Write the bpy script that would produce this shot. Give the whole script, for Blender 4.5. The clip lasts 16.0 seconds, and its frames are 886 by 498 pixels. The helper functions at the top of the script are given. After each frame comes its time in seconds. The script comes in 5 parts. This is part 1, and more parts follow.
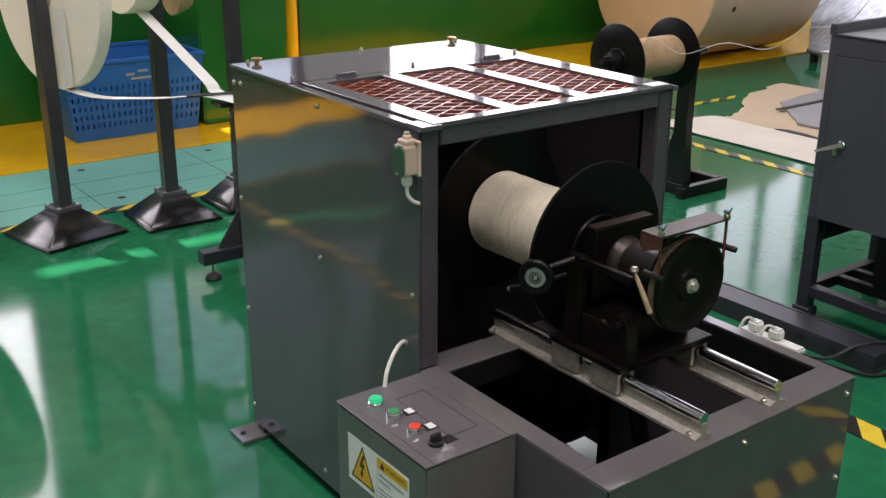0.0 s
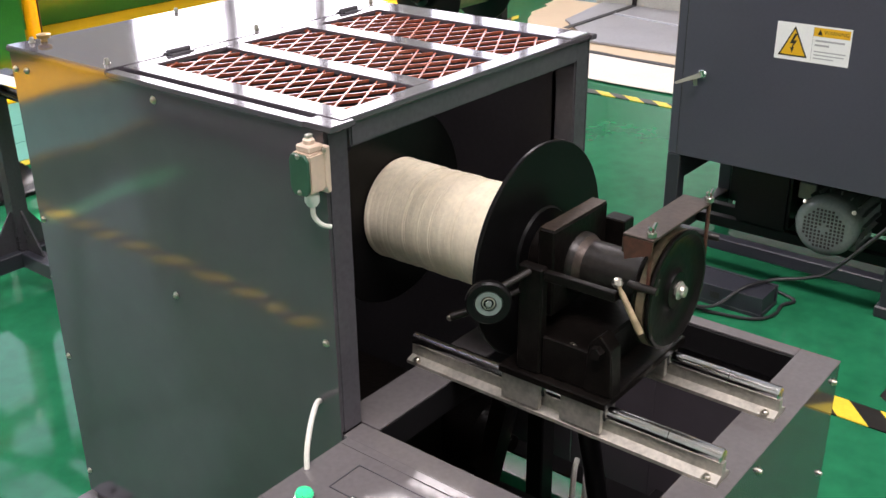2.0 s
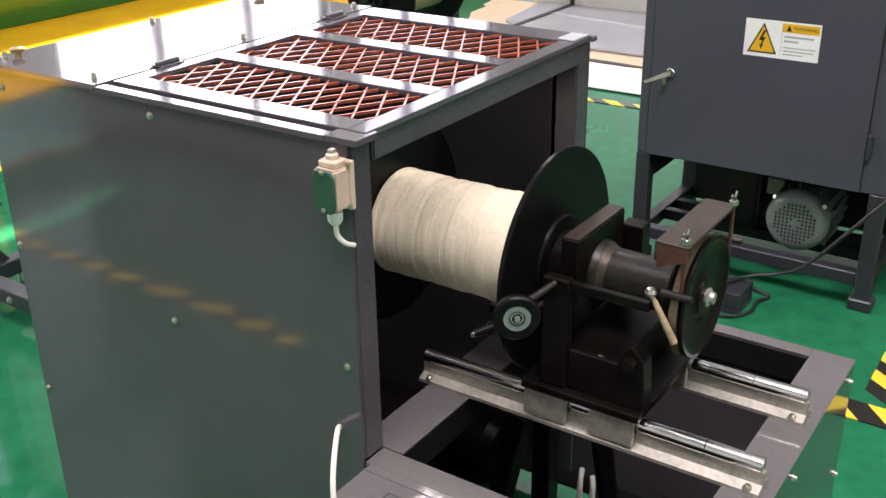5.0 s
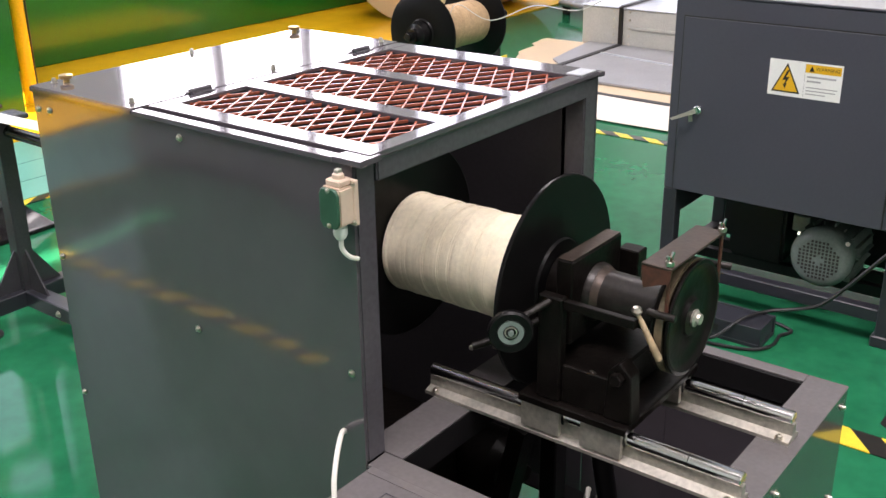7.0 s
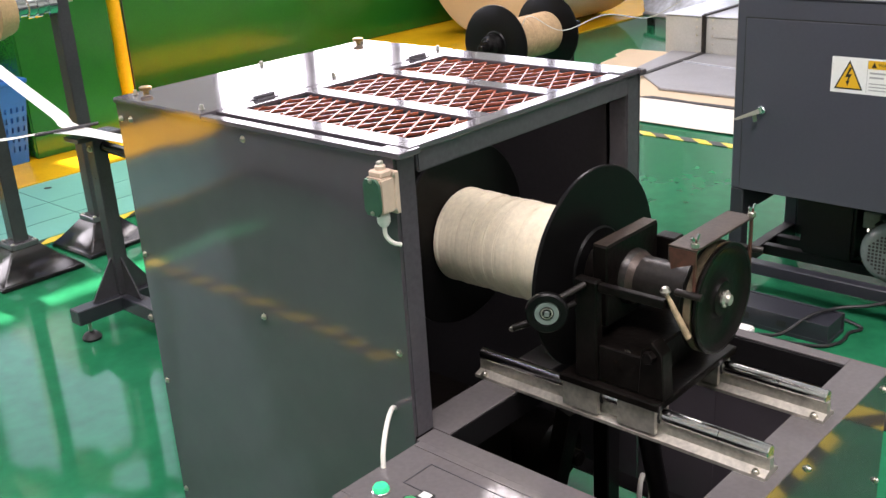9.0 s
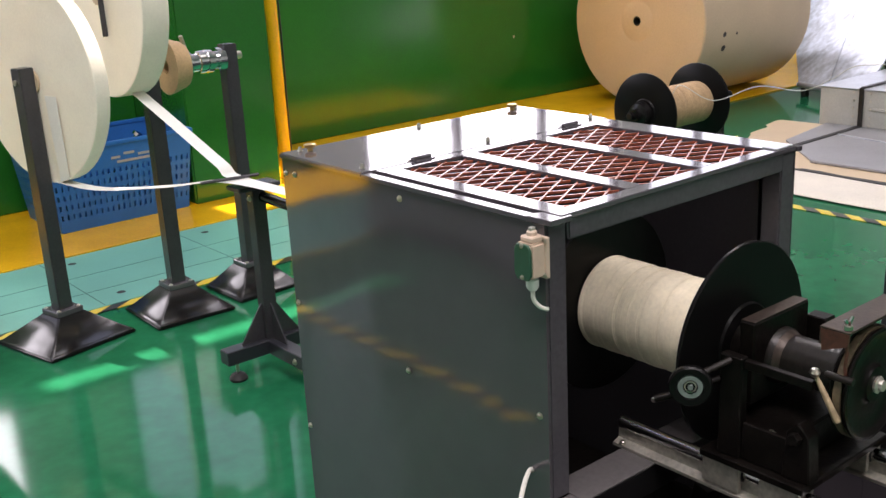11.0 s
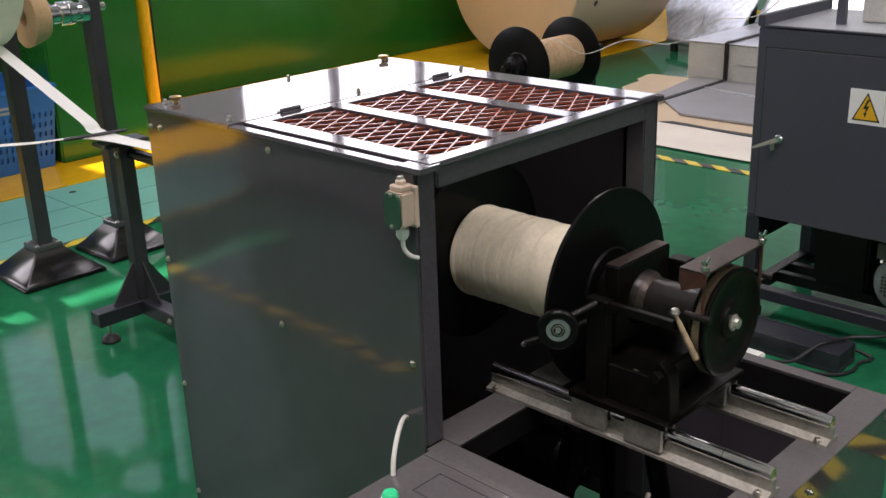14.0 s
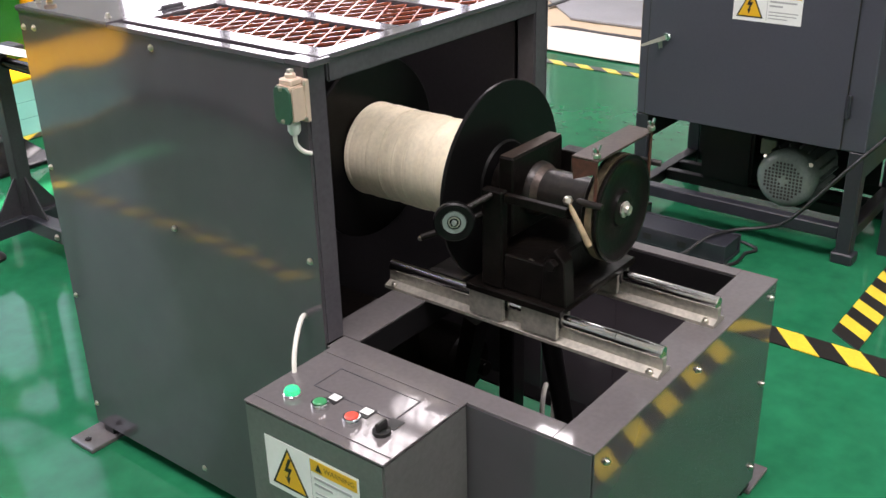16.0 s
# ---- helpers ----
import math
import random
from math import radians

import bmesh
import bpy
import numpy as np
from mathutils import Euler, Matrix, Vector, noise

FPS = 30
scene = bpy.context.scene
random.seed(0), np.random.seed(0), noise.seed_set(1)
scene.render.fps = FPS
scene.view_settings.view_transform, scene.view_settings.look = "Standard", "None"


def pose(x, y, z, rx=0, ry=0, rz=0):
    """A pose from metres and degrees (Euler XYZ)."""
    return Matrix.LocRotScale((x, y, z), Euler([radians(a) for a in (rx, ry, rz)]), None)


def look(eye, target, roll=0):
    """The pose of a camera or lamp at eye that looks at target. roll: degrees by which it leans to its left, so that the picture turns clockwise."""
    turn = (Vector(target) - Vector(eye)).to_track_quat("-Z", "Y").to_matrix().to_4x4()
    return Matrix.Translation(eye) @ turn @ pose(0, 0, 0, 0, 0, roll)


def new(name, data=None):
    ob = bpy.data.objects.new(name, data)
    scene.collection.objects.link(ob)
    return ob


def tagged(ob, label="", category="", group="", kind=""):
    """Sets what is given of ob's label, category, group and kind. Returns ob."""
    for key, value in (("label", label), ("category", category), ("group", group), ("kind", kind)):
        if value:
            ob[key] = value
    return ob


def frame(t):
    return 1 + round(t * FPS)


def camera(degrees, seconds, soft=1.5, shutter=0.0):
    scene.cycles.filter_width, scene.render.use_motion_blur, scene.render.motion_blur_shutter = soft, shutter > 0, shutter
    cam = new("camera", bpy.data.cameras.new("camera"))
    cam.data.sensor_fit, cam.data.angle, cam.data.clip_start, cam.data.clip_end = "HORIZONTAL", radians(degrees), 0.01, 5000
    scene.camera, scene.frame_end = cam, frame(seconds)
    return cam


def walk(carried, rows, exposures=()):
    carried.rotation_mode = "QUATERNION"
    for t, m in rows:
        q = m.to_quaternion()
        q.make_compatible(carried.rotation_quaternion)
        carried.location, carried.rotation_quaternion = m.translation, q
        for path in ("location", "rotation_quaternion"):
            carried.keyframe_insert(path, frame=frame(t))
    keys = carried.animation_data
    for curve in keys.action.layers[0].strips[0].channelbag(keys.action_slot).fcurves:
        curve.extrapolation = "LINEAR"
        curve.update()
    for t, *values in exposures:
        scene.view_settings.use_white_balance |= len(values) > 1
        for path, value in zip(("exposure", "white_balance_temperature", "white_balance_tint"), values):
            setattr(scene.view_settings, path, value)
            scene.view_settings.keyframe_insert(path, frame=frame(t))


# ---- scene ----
cam = camera(46.5, 16.0, soft=1.5)
PATH = [
    (0, (-1.08, -1.529, 1.45), (0.039, -0.021, 0.764), 0.3),
    (0.5, (-1.028, -1.377, 1.44), (0.223, 0.028, 0.761), -0.3),
    (1, (-0.969, -1.206, 1.432), (0.325, 0.12, 0.678), -0.7),
    (1.5, (-0.968, -1.045, 1.433), (0.419, 0.156, 0.638), -1.2),
    (2, (-0.951, -0.968, 1.431), (0.469, 0.174, 0.606), -0.7),
    (2.5, (-0.928, -0.94, 1.427), (0.447, 0.251, 0.595), 1.0),
    (3, (-0.961, -0.852, 1.424), (0.48, 0.236, 0.563), -1.2),
    (3.5, (-0.983, -0.804, 1.423), (0.508, 0.225, 0.575), -1.4),
    (4, (-0.983, -0.794, 1.424), (0.518, 0.224, 0.581), -0.7),
    (4.2, (-0.982, -0.8, 1.42), (0.525, 0.222, 0.592), -0.9),
    (6.3, (-0.99, -0.844, 1.436), (0.502, 0.211, 0.622), -0.1),
    (6.5, (-1.003, -0.871, 1.436), (0.478, 0.218, 0.649), -0.5),
    (7, (-1.022, -0.945, 1.438), (0.444, 0.187, 0.681), -0.8),
    (7.5, (-1.042, -1.017, 1.439), (0.387, 0.159, 0.679), -1.3),
    (8, (-1.053, -1.062, 1.434), (0.37, 0.13, 0.69), -1.8),
    (8.5, (-1.055, -1.09, 1.43), (0.337, 0.141, 0.693), -3.3),
    (9, (-1.057, -1.094, 1.429), (0.296, 0.192, 0.713), -3.7),
    (9.5, (-1.062, -1.097, 1.434), (0.258, 0.241, 0.75), -3.7),
    (10, (-1.069, -1.101, 1.446), (0.198, 0.311, 0.813), -3.4),
    (10.2, (-1.072, -1.092, 1.445), (0.173, 0.348, 0.831), -3.5),
    (12.3, (-1.136, -1.133, 1.467), (0.038, 0.372, 0.869), -2.7),
    (12.5, (-1.127, -1.125, 1.461), (0.068, 0.359, 0.852), -2.7),
    (13, (-1.121, -1.115, 1.462), (0.101, 0.348, 0.853), -2.3),
    (13.5, (-1.106, -1.113, 1.456), (0.156, 0.304, 0.826), -2.3),
    (14, (-1.088, -1.124, 1.44), (0.253, 0.193, 0.757), -2.0),
    (14.5, (-1.066, -1.125, 1.433), (0.333, 0.105, 0.704), -1.6),
    (15, (-1.059, -1.114, 1.424), (0.381, 0.056, 0.678), -1.6),
    (15.5, (-1.069, -1.12, 1.412), (0.367, 0.044, 0.647), -2.4),
    (16, (-1.093, -1.132, 1.406), (0.327, -0.002, 0.566), -1.5),
]
walk(cam, [(t, look(eye, target, roll)) for t, eye, target, roll in PATH],
     exposures=[(t, e, 6950, 25) for t, e in ((0, 1.0), (0.5, 1.32), (1, 1.42), (2, 1.75), (7, 1.85), (9, 1.85), (10.2, 1.65), (12.3, 0.88), (13.5, 0.84), (14.0, 0.95), (14.5, 1.32), (15.5, 1.75), (16, 1.8))])

# ---------------------------------------------------------------- light
world = bpy.data.worlds.new("sky")
scene.world = world
world.use_nodes = True
wn = world.node_tree.nodes
sky = wn.new("ShaderNodeTexSky")
sky.sky_type, sky.sun_disc = "NISHITA", False
sky.sun_elevation, sky.sun_rotation = radians(83), radians(31)
world.node_tree.links.new(sky.outputs[0], wn["Background"].inputs[0])
wn["Background"].inputs[1].default_value = 0.1

sun = new("sun", bpy.data.lights.new("sun", "SUN"))
sun.data.energy, sun.data.angle, sun.data.color = 5.0, radians(0.5), (1.0, 0.95, 0.86)
SUN_WAY = Vector((-0.06, -0.10, -0.99)).normalized()
sun.matrix_world = look((0, 0, 20), Vector((0, 0, 20)) + SUN_WAY)


def window_light(eye, target, w, h, watts, colour=(0.95, 0.98, 1.0)):
    lamp = new("daylight", bpy.data.lights.new("daylight", "AREA"))
    lamp.data.shape, lamp.data.size, lamp.data.size_y = "RECTANGLE", w, h
    lamp.data.energy, lamp.data.color = watts, colour
    lamp.matrix_world = look(eye, target)
    return lamp


WALL_Y = 8.0
BAYS = [(-6.0, -2.6), (-1.9, 1.25), (2.2, 4.2), (5.2, 9.4), (10.0, 13.6)]
WIN_Z = (2.3, 6.9)
for x0, x1 in BAYS:
    area = (x1 - x0) * (WIN_Z[1] - WIN_Z[0])
    window_light(((x0 + x1) / 2, WALL_Y + 0.22, sum(WIN_Z) / 2), ((x0 + x1) / 2, 0, sum(WIN_Z) / 2),
                 x1 - x0, WIN_Z[1] - WIN_Z[0], area * {2.2: 0.8, -6.0: 1.6, -1.9: 12, 10.0: 3.5, 5.2: 8.0}.get(x0, 8.5))
# skylights in the roof
ROOF_Z = 8.0
SKYLIGHTS = [(6.3, 9.5, 4.4, 7.5), (-3.4, -0.6, -4.0, 1.2), (1.2, 4.2, -4.0, 1.2), (-1.6, 2.4, -7.6, -5.0)]
for x0, x1, y0, y1 in SKYLIGHTS:
    c = ((x0 + x1) / 2, (y0 + y1) / 2)
    window_light((*c, ROOF_Z + 0.06), (c[0], c[1] + 0.0001, 0), x1 - x0, y1 - y0, (x1 - x0) * (y1 - y0) * {1.2: 1.5, -3.4: 16, 6.3: 13}.get(x0, 9))


# ---------------------------------------------------------------- materials
def material(name, base, rough=0.5, metal=0.0, vary=0.15, scale=6.0, fine=120.0, bump=0.0, bump_scale=60.0, coat=0.0, rough_vary=0.1,
             island=0.0, wave=0.0, ior=1.5):
    m = bpy.data.materials.new(name)
    m.use_nodes = True
    nt = m.node_tree
    nd, ln = nt.nodes, nt.links
    p = nd["Principled BSDF"]
    tc = nd.new("ShaderNodeTexCoord")
    n1 = nd.new("ShaderNodeTexNoise")
    n1.inputs["Scale"].default_value, n1.inputs["Detail"].default_value = scale, 5
    n2 = nd.new("ShaderNodeTexNoise")
    n2.inputs["Scale"].default_value, n2.inputs["Detail"].default_value = fine, 3
    for n in (n1, n2):
        ln.new(tc.outputs["Object"], n.inputs["Vector"])
    add = nd.new("ShaderNodeMath")
    add.operation = "ADD"
    ln.new(n1.outputs["Fac"], add.inputs[0])
    ln.new(n2.outputs["Fac"], add.inputs[1])
    mr = nd.new("ShaderNodeMapRange")
    mr.inputs["From Min"].default_value, mr.inputs["From Max"].default_value = 0.65, 1.35
    mr.inputs["To Min"].default_value, mr.inputs["To Max"].default_value = 1 - vary, 1 + vary
    ln.new(add.outputs[0], mr.inputs["Value"])
    last = mr.outputs[0]
    if island:
        oi = nd.new("ShaderNodeObjectInfo")
        m2 = nd.new("ShaderNodeMapRange")
        m2.inputs["To Min"].default_value, m2.inputs["To Max"].default_value = 1 - island, 1 + island
        ln.new(oi.outputs["Random"], m2.inputs["Value"])
        mu = nd.new("ShaderNodeMath")
        mu.operation = "MULTIPLY"
        ln.new(last, mu.inputs[0])
        ln.new(m2.outputs[0], mu.inputs[1])
        last = mu.outputs[0]
    mul = nd.new("ShaderNodeVectorMath")
    mul.operation = "SCALE"
    mul.inputs[0].default_value = base
    ln.new(last, mul.inputs["Scale"])
    ln.new(mul.outputs[0], p.inputs["Base Color"])
    r2 = nd.new("ShaderNodeMapRange")
    r2.inputs["To Min"].default_value, r2.inputs["To Max"].default_value = max(0.02, rough * (1 - rough_vary)), min(1, rough * (1 + rough_vary))
    ln.new(n1.outputs["Fac"], r2.inputs["Value"])
    ln.new(r2.outputs[0], p.inputs["Roughness"])
    p.inputs["Metallic"].default_value, p.inputs["IOR"].default_value = metal, ior
    p.inputs["Coat Weight"].default_value, p.inputs["Coat Roughness"].default_value = coat, 0.06
    if bump or wave:
        b = nd.new("ShaderNodeBump")
        n3 = nd.new("ShaderNodeTexNoise")
        n3.inputs["Scale"].default_value, n3.inputs["Detail"].default_value = bump_scale, 4 if bump else 1
        ln.new(tc.outputs["Object"], n3.inputs["Vector"])
        ln.new(n3.outputs["Fac"], b.inputs["Height"])
        b.inputs["Strength"].default_value, b.inputs["Distance"].default_value = (bump, 0.002) if bump else (wave, 0.01)
        ln.new(b.outputs[0], p.inputs["Normal"])
        if wave and coat:
            ln.new(b.outputs[0], p.inputs["Coat Normal"])
    return m


MAT = {
    "paint": material("dark_grey_gloss_paint", (0.080, 0.070, 0.080), 0.075, vary=0.06, scale=3, fine=14, ior=1.68),
    "frame": material("dark_grey_frame_paint", (0.078, 0.073, 0.082), 0.2, vary=0.12, scale=8, bump=0.08, bump_scale=300),
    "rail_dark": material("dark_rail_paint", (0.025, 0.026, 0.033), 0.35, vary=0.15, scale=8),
    # housing grey made darker: these two colours carry the shade inside
    "inner_shaded": material("inside_paint_with_shade", (0.0105, 0.0098, 0.0105), 0.4, vary=0.2, ior=1.36),
    "liner_shaded": material("liner_paint_with_shade", (0.022, 0.020, 0.022), 0.3, vary=0.2, scale=5, ior=1.45),
    "deck": material("deck_gloss_paint", (0.125, 0.114, 0.116), 0.075, vary=0.10, scale=6, bump=0.03, bump_scale=60, ior=1.7),
    "black": material("oily_black_steel", (0.0058, 0.0046, 0.004), 0.34, vary=0.6, scale=18, bump=0.3, bump_scale=90, ior=1.22),
    "cover": material("grey_gloss_cover_paint", (0.080, 0.070, 0.080), 0.075, vary=0.06, scale=3, fine=14, ior=1.78, wave=0.05, bump_scale=4.5),
    "band": material("worn_tan_brake_band", (0.12, 0.09, 0.055), 0.5, vary=0.45, scale=40, bump=0.2, bump_scale=150),
    "lever": material("worn_tan_lever", (0.40, 0.29, 0.18), 0.5, vary=0.35, scale=40),
    "foil": material("bright_crumpled_sheet", (0.52, 0.56, 0.64), 0.34, metal=0.35, vary=0.45, scale=4, fine=18, bump=1.0, bump_scale=5),
    "groove": material("dark_teal_joint", (0.05, 0.16, 0.13), 0.6, vary=0.3, scale=4),
    "flange": material("black_flange_paint", (0.0055, 0.0052, 0.0053), 0.3, vary=0.25, scale=10, ior=1.24),
    "rusty": material("worn_brown_steel", (0.058, 0.041, 0.033), 0.42, metal=0.5, vary=0.45, scale=25, bump=0.2, bump_scale=120),
    "red_brown": material("red_brown_primer", (0.085, 0.03, 0.02), 0.45, vary=0.4, scale=30),
    "dirty": material("dark_dirty_steel", (0.016, 0.0125, 0.011), 0.36, metal=0.3, vary=0.6, scale=25, bump=0.2, bump_scale=120),
    "steel": material("bright_ground_steel", (0.62, 0.61, 0.60), 0.16, metal=1.0, vary=0.08, scale=20),
    "alu": material("milled_aluminium", (0.52, 0.49, 0.43), 0.42, metal=0.7, vary=0.22, scale=30, bump=0.12, bump_scale=200),
    "chrome": material("chrome", (0.75, 0.75, 0.76), 0.08, metal=1.0, vary=0.05),
    "zinc": material("zinc_bolt", (0.55, 0.52, 0.45), 0.3, metal=1.0, vary=0.15),
    "brass": material("brass", (0.62, 0.42, 0.16), 0.3, metal=1.0, vary=0.15),
    "redox": material("red_oxide_mesh_paint", (0.40, 0.10, 0.055), 0.25, vary=0.25, scale=30),
    "yarn": material("cream_paper_yarn", (0.78, 0.69, 0.53), 0.9, vary=0.10, scale=35, bump=0.45, bump_scale=400),
    "yarn2": material("tan_paper_yarn", (0.50, 0.335, 0.19), 0.85, vary=0.2, scale=35, bump=0.6, bump_scale=300),
    "beige": material("beige_switch_body", (0.60, 0.46, 0.36), 0.4, vary=0.06),
    "switch_green": material("dark_green_switch_cover", (0.022, 0.085, 0.05), 0.4, vary=0.1),
    "white_plastic": material("white_plastic", (0.74, 0.74, 0.70), 0.4, vary=0.05),
    "cable_white": material("white_cable", (0.68, 0.66, 0.60), 0.5, vary=0.08),
    "cable_black": material("black_cable", (0.012, 0.012, 0.013), 0.45, vary=0.1),
    "label": material("white_label", (0.76, 0.76, 0.74), 0.35, vary=0.04),
    "label_yellow": material("label_yellow", (0.72, 0.40, 0.02), 0.35, vary=0.04),
    "ink": material("label_ink", (0.015, 0.014, 0.013), 0.5, vary=0.05),
    "ink_grey": material("label_grey_ink", (0.36, 0.36, 0.36), 0.5, vary=0.05),
    "btn_green": material("green_button", (0.03, 0.26, 0.10), 0.35, vary=0.05),
    "btn_red": material("red_button", (0.75, 0.06, 0.03), 0.35, vary=0.05),
    "btn_black": material("black_button", (0.012, 0.012, 0.012), 0.35, vary=0.05),
    "green_wall": material("green_gloss_steel", (0.008, 0.125, 0.016), 0.16, vary=0.12, scale=2, wave=0.07, bump_scale=1.8, ior=1.52),
    "yellow": material("yellow_paint", (0.80, 0.43, 0.010), 0.25, vary=0.15, scale=4),
    "blue": material("blue_crate_plastic", (0.012, 0.13, 0.42), 0.4, vary=0.1),
    "core": material("orange_brown_cardboard", (0.60, 0.40, 0.21), 0.7, vary=0.14, scale=12, bump=0.15, bump_scale=60),
    "kraft": material("kraft_paper", (0.58, 0.445, 0.30), 0.75, vary=0.08, scale=3, bump=0.1, bump_scale=20),
    "floor_paper": material("cream_floor_paper", (0.71, 0.65, 0.56), 0.6, vary=0.16, scale=2.5, bump=0.2, bump_scale=6),
    "paper": material("white_paper_roll", (0.92, 0.86, 0.72), 0.75, vary=0.05, scale=8),
    "tape_white": material("white_paper_tape", (0.80, 0.80, 0.76), 0.6, vary=0.04),
    "stand": material("stand_dark_paint", (0.046, 0.044, 0.049), 0.26, vary=0.15, scale=10),
    "stand_base": material("stand_black_base", (0.008, 0.0074, 0.0074), 0.2, vary=0.4, scale=14, ior=1.4),
    "galv": material("galvanised_sheet", (0.62, 0.64, 0.68), 0.3, metal=0.6, vary=0.22, scale=5, bump=0.1, bump_scale=12),
    "plate": material("grey_steel_sheet", (0.32, 0.32, 0.335), 0.4, metal=0.3, vary=0.18, scale=4),
    "cabinet": material("blue_grey_cabinet_paint", (0.056, 0.058, 0.074), 0.33, vary=0.06, scale=3, bump=0.05, bump_scale=250),
    "duct": material("dusty_beige_grey_sheet", (0.44, 0.43, 0.39), 0.5, vary=0.16, scale=5, bump=0.1, bump_scale=30),
    "motor": material("grey_green_motor_paint", (0.17, 0.205, 0.19), 0.2, vary=0.14, scale=15),
    "rubber": material("black_rubber", (0.015, 0.015, 0.015), 0.6, vary=0.1),
    "wall": material("pale_hall_wall", (0.52, 0.54, 0.52), 0.7, vary=0.08, scale=1.0),
    "roof": material("grey_hall_roof", (0.38, 0.39, 0.40), 0.7, vary=0.1, scale=1.0),
    "tape_yellow": material("yellow_floor_tape", (0.78, 0.58, 0.05), 0.3, vary=0.10, scale=15),
    "tape_black": material("black_floor_tape", (0.022, 0.020, 0.018), 0.3, vary=0.2, scale=15),
}
MAT["floor"] = material("green_epoxy_floor", (0.007, 0.142, 0.062), 0.085, vary=0.22, scale=1.6, fine=16, rough_vary=0.5, ior=1.38, wave=0.015, bump_scale=3.5)
MAT["teal"] = material("teal_floor_paint", (0.16, 0.46, 0.38), 0.32, vary=0.12, scale=3)
MAT["glass_lamp"] = bpy.data.materials.new("green_pilot_lamp")
MAT["glass_lamp"].use_nodes = True
_p = MAT["glass_lamp"].node_tree.nodes["Principled BSDF"]
_p.inputs["Base Color"].default_value = (0.01, 0.5, 0.22, 1)
_p.inputs["Emission Color"].default_value, _p.inputs["Emission Strength"].default_value = (0.0, 0.55, 0.25, 1), 0.2
_p.inputs["Roughness"].default_value = 0.15


# ---------------------------------------------------------------- mesh helpers
AT = {}


def thing(name, loc, label, category, group="", kind=""):
    ob = new(name)
    ob.location, ob.empty_display_size = loc, 0.05
    AT[ob.name] = Vector(loc)
    return tagged(ob, label, category, group, kind)


def part(name, bm, mat, parent=None, label="", smooth=True):
    """Links bm, which is in world metres, as one mesh object under parent, its origin at its middle."""
    bm.verts.ensure_lookup_table()
    lo = Vector([min(v.co[k] for v in bm.verts) for k in range(3)])
    hi = Vector([max(v.co[k] for v in bm.verts) for k in range(3)])
    c = (lo + hi) / 2
    bmesh.ops.translate(bm, verts=bm.verts, vec=-c)
    me = bpy.data.meshes.new(name)
    bm.to_mesh(me)
    bm.free()
    me.materials.append(MAT[mat])
    if smooth:
        me.set_sharp_from_angle(angle=radians(35))
    ob = new(name, me)
    ob.location = c
    AT[ob.name] = c
    if parent:
        ob.parent = parent
        ob.matrix_parent_inverse = Matrix.Translation(-AT[parent.name])
    if label:
        ob["label"] = label
    return ob


def box(x0, x1, y0, y1, z0, z1, bev=0.0015, bm=None, seg=1):
    b = bmesh.new()
    bmesh.ops.create_cube(b, size=1)
    for v in b.verts:
        v.co = Vector(((x0 + x1) / 2 + v.co.x * (x1 - x0), (y0 + y1) / 2 + v.co.y * (y1 - y0), (z0 + z1) / 2 + v.co.z * (z1 - z0)))
    if bev:
        bmesh.ops.bevel(b, geom=list(b.edges), offset=min(bev, 0.3 * min(abs(x1 - x0), abs(y1 - y0), abs(z1 - z0))), segments=seg, affect="EDGES")
    return merge(bm, b)


def merge(bm, b):
    if bm is None:
        return b
    me = bpy.data.meshes.new("tmp")
    b.to_mesh(me)
    b.free()
    bm.from_mesh(me)
    bpy.data.meshes.remove(me)
    return bm


def lathe(p0, way, profile, seg=32, bm=None):
    """Turns a profile of (distance along way, radius) round the line from p0 along way."""
    b = bmesh.new()
    way = Vector(way).normalized()
    u = way.orthogonal().normalized()
    w = way.cross(u)
    p0 = Vector(p0)
    rings = []
    for d, r in profile:
        if r < 1e-6:
            rings.append([b.verts.new(p0 + way * d)])
        else:
            rings.append([b.verts.new(p0 + way * d + (u * math.cos(a) + w * math.sin(a)) * r)
                          for a in (2 * math.pi * k / seg for k in range(seg))])
    for a, c in zip(rings, rings[1:]):
        for k in range(seg):
            q = [a[k % len(a)], a[(k + 1) % len(a)], c[(k + 1) % len(c)], c[k % len(c)]]
            q = list(dict.fromkeys(q))
            if len(q) > 2:
                b.faces.new(q)
    bmesh.ops.recalc_face_normals(b, faces=b.faces)
    return merge(bm, b)


def rod(p0, p1, r, seg=16, bm=None, bev=0.0):
    d = (Vector(p1) - Vector(p0)).length
    e = bev or min(0.15 * r, 0.002)
    return lathe(p0, Vector(p1) - Vector(p0), [(0, 0), (0, r - e), (e, r), (d - e, r), (d, r - e), (d, 0)], seg, bm)


def spline(points, n=8):
    """Catmull-Rom through the points."""
    pts = [Vector(p) for p in points]
    pts = [2 * pts[0] - pts[1]] + pts + [2 * pts[-1] - pts[-2]]
    out = []
    for i in range(1, len(pts) - 2):
        a, b, c, d = pts[i - 1:i + 3]
        for k in range(n):
            s = k / n
            out.append(0.5 * (2 * b + (c - a) * s + (2 * a - 5 * b + 4 * c - d) * s * s + (3 * b - a - 3 * c + d) * s ** 3))
    return out + [pts[-2]]


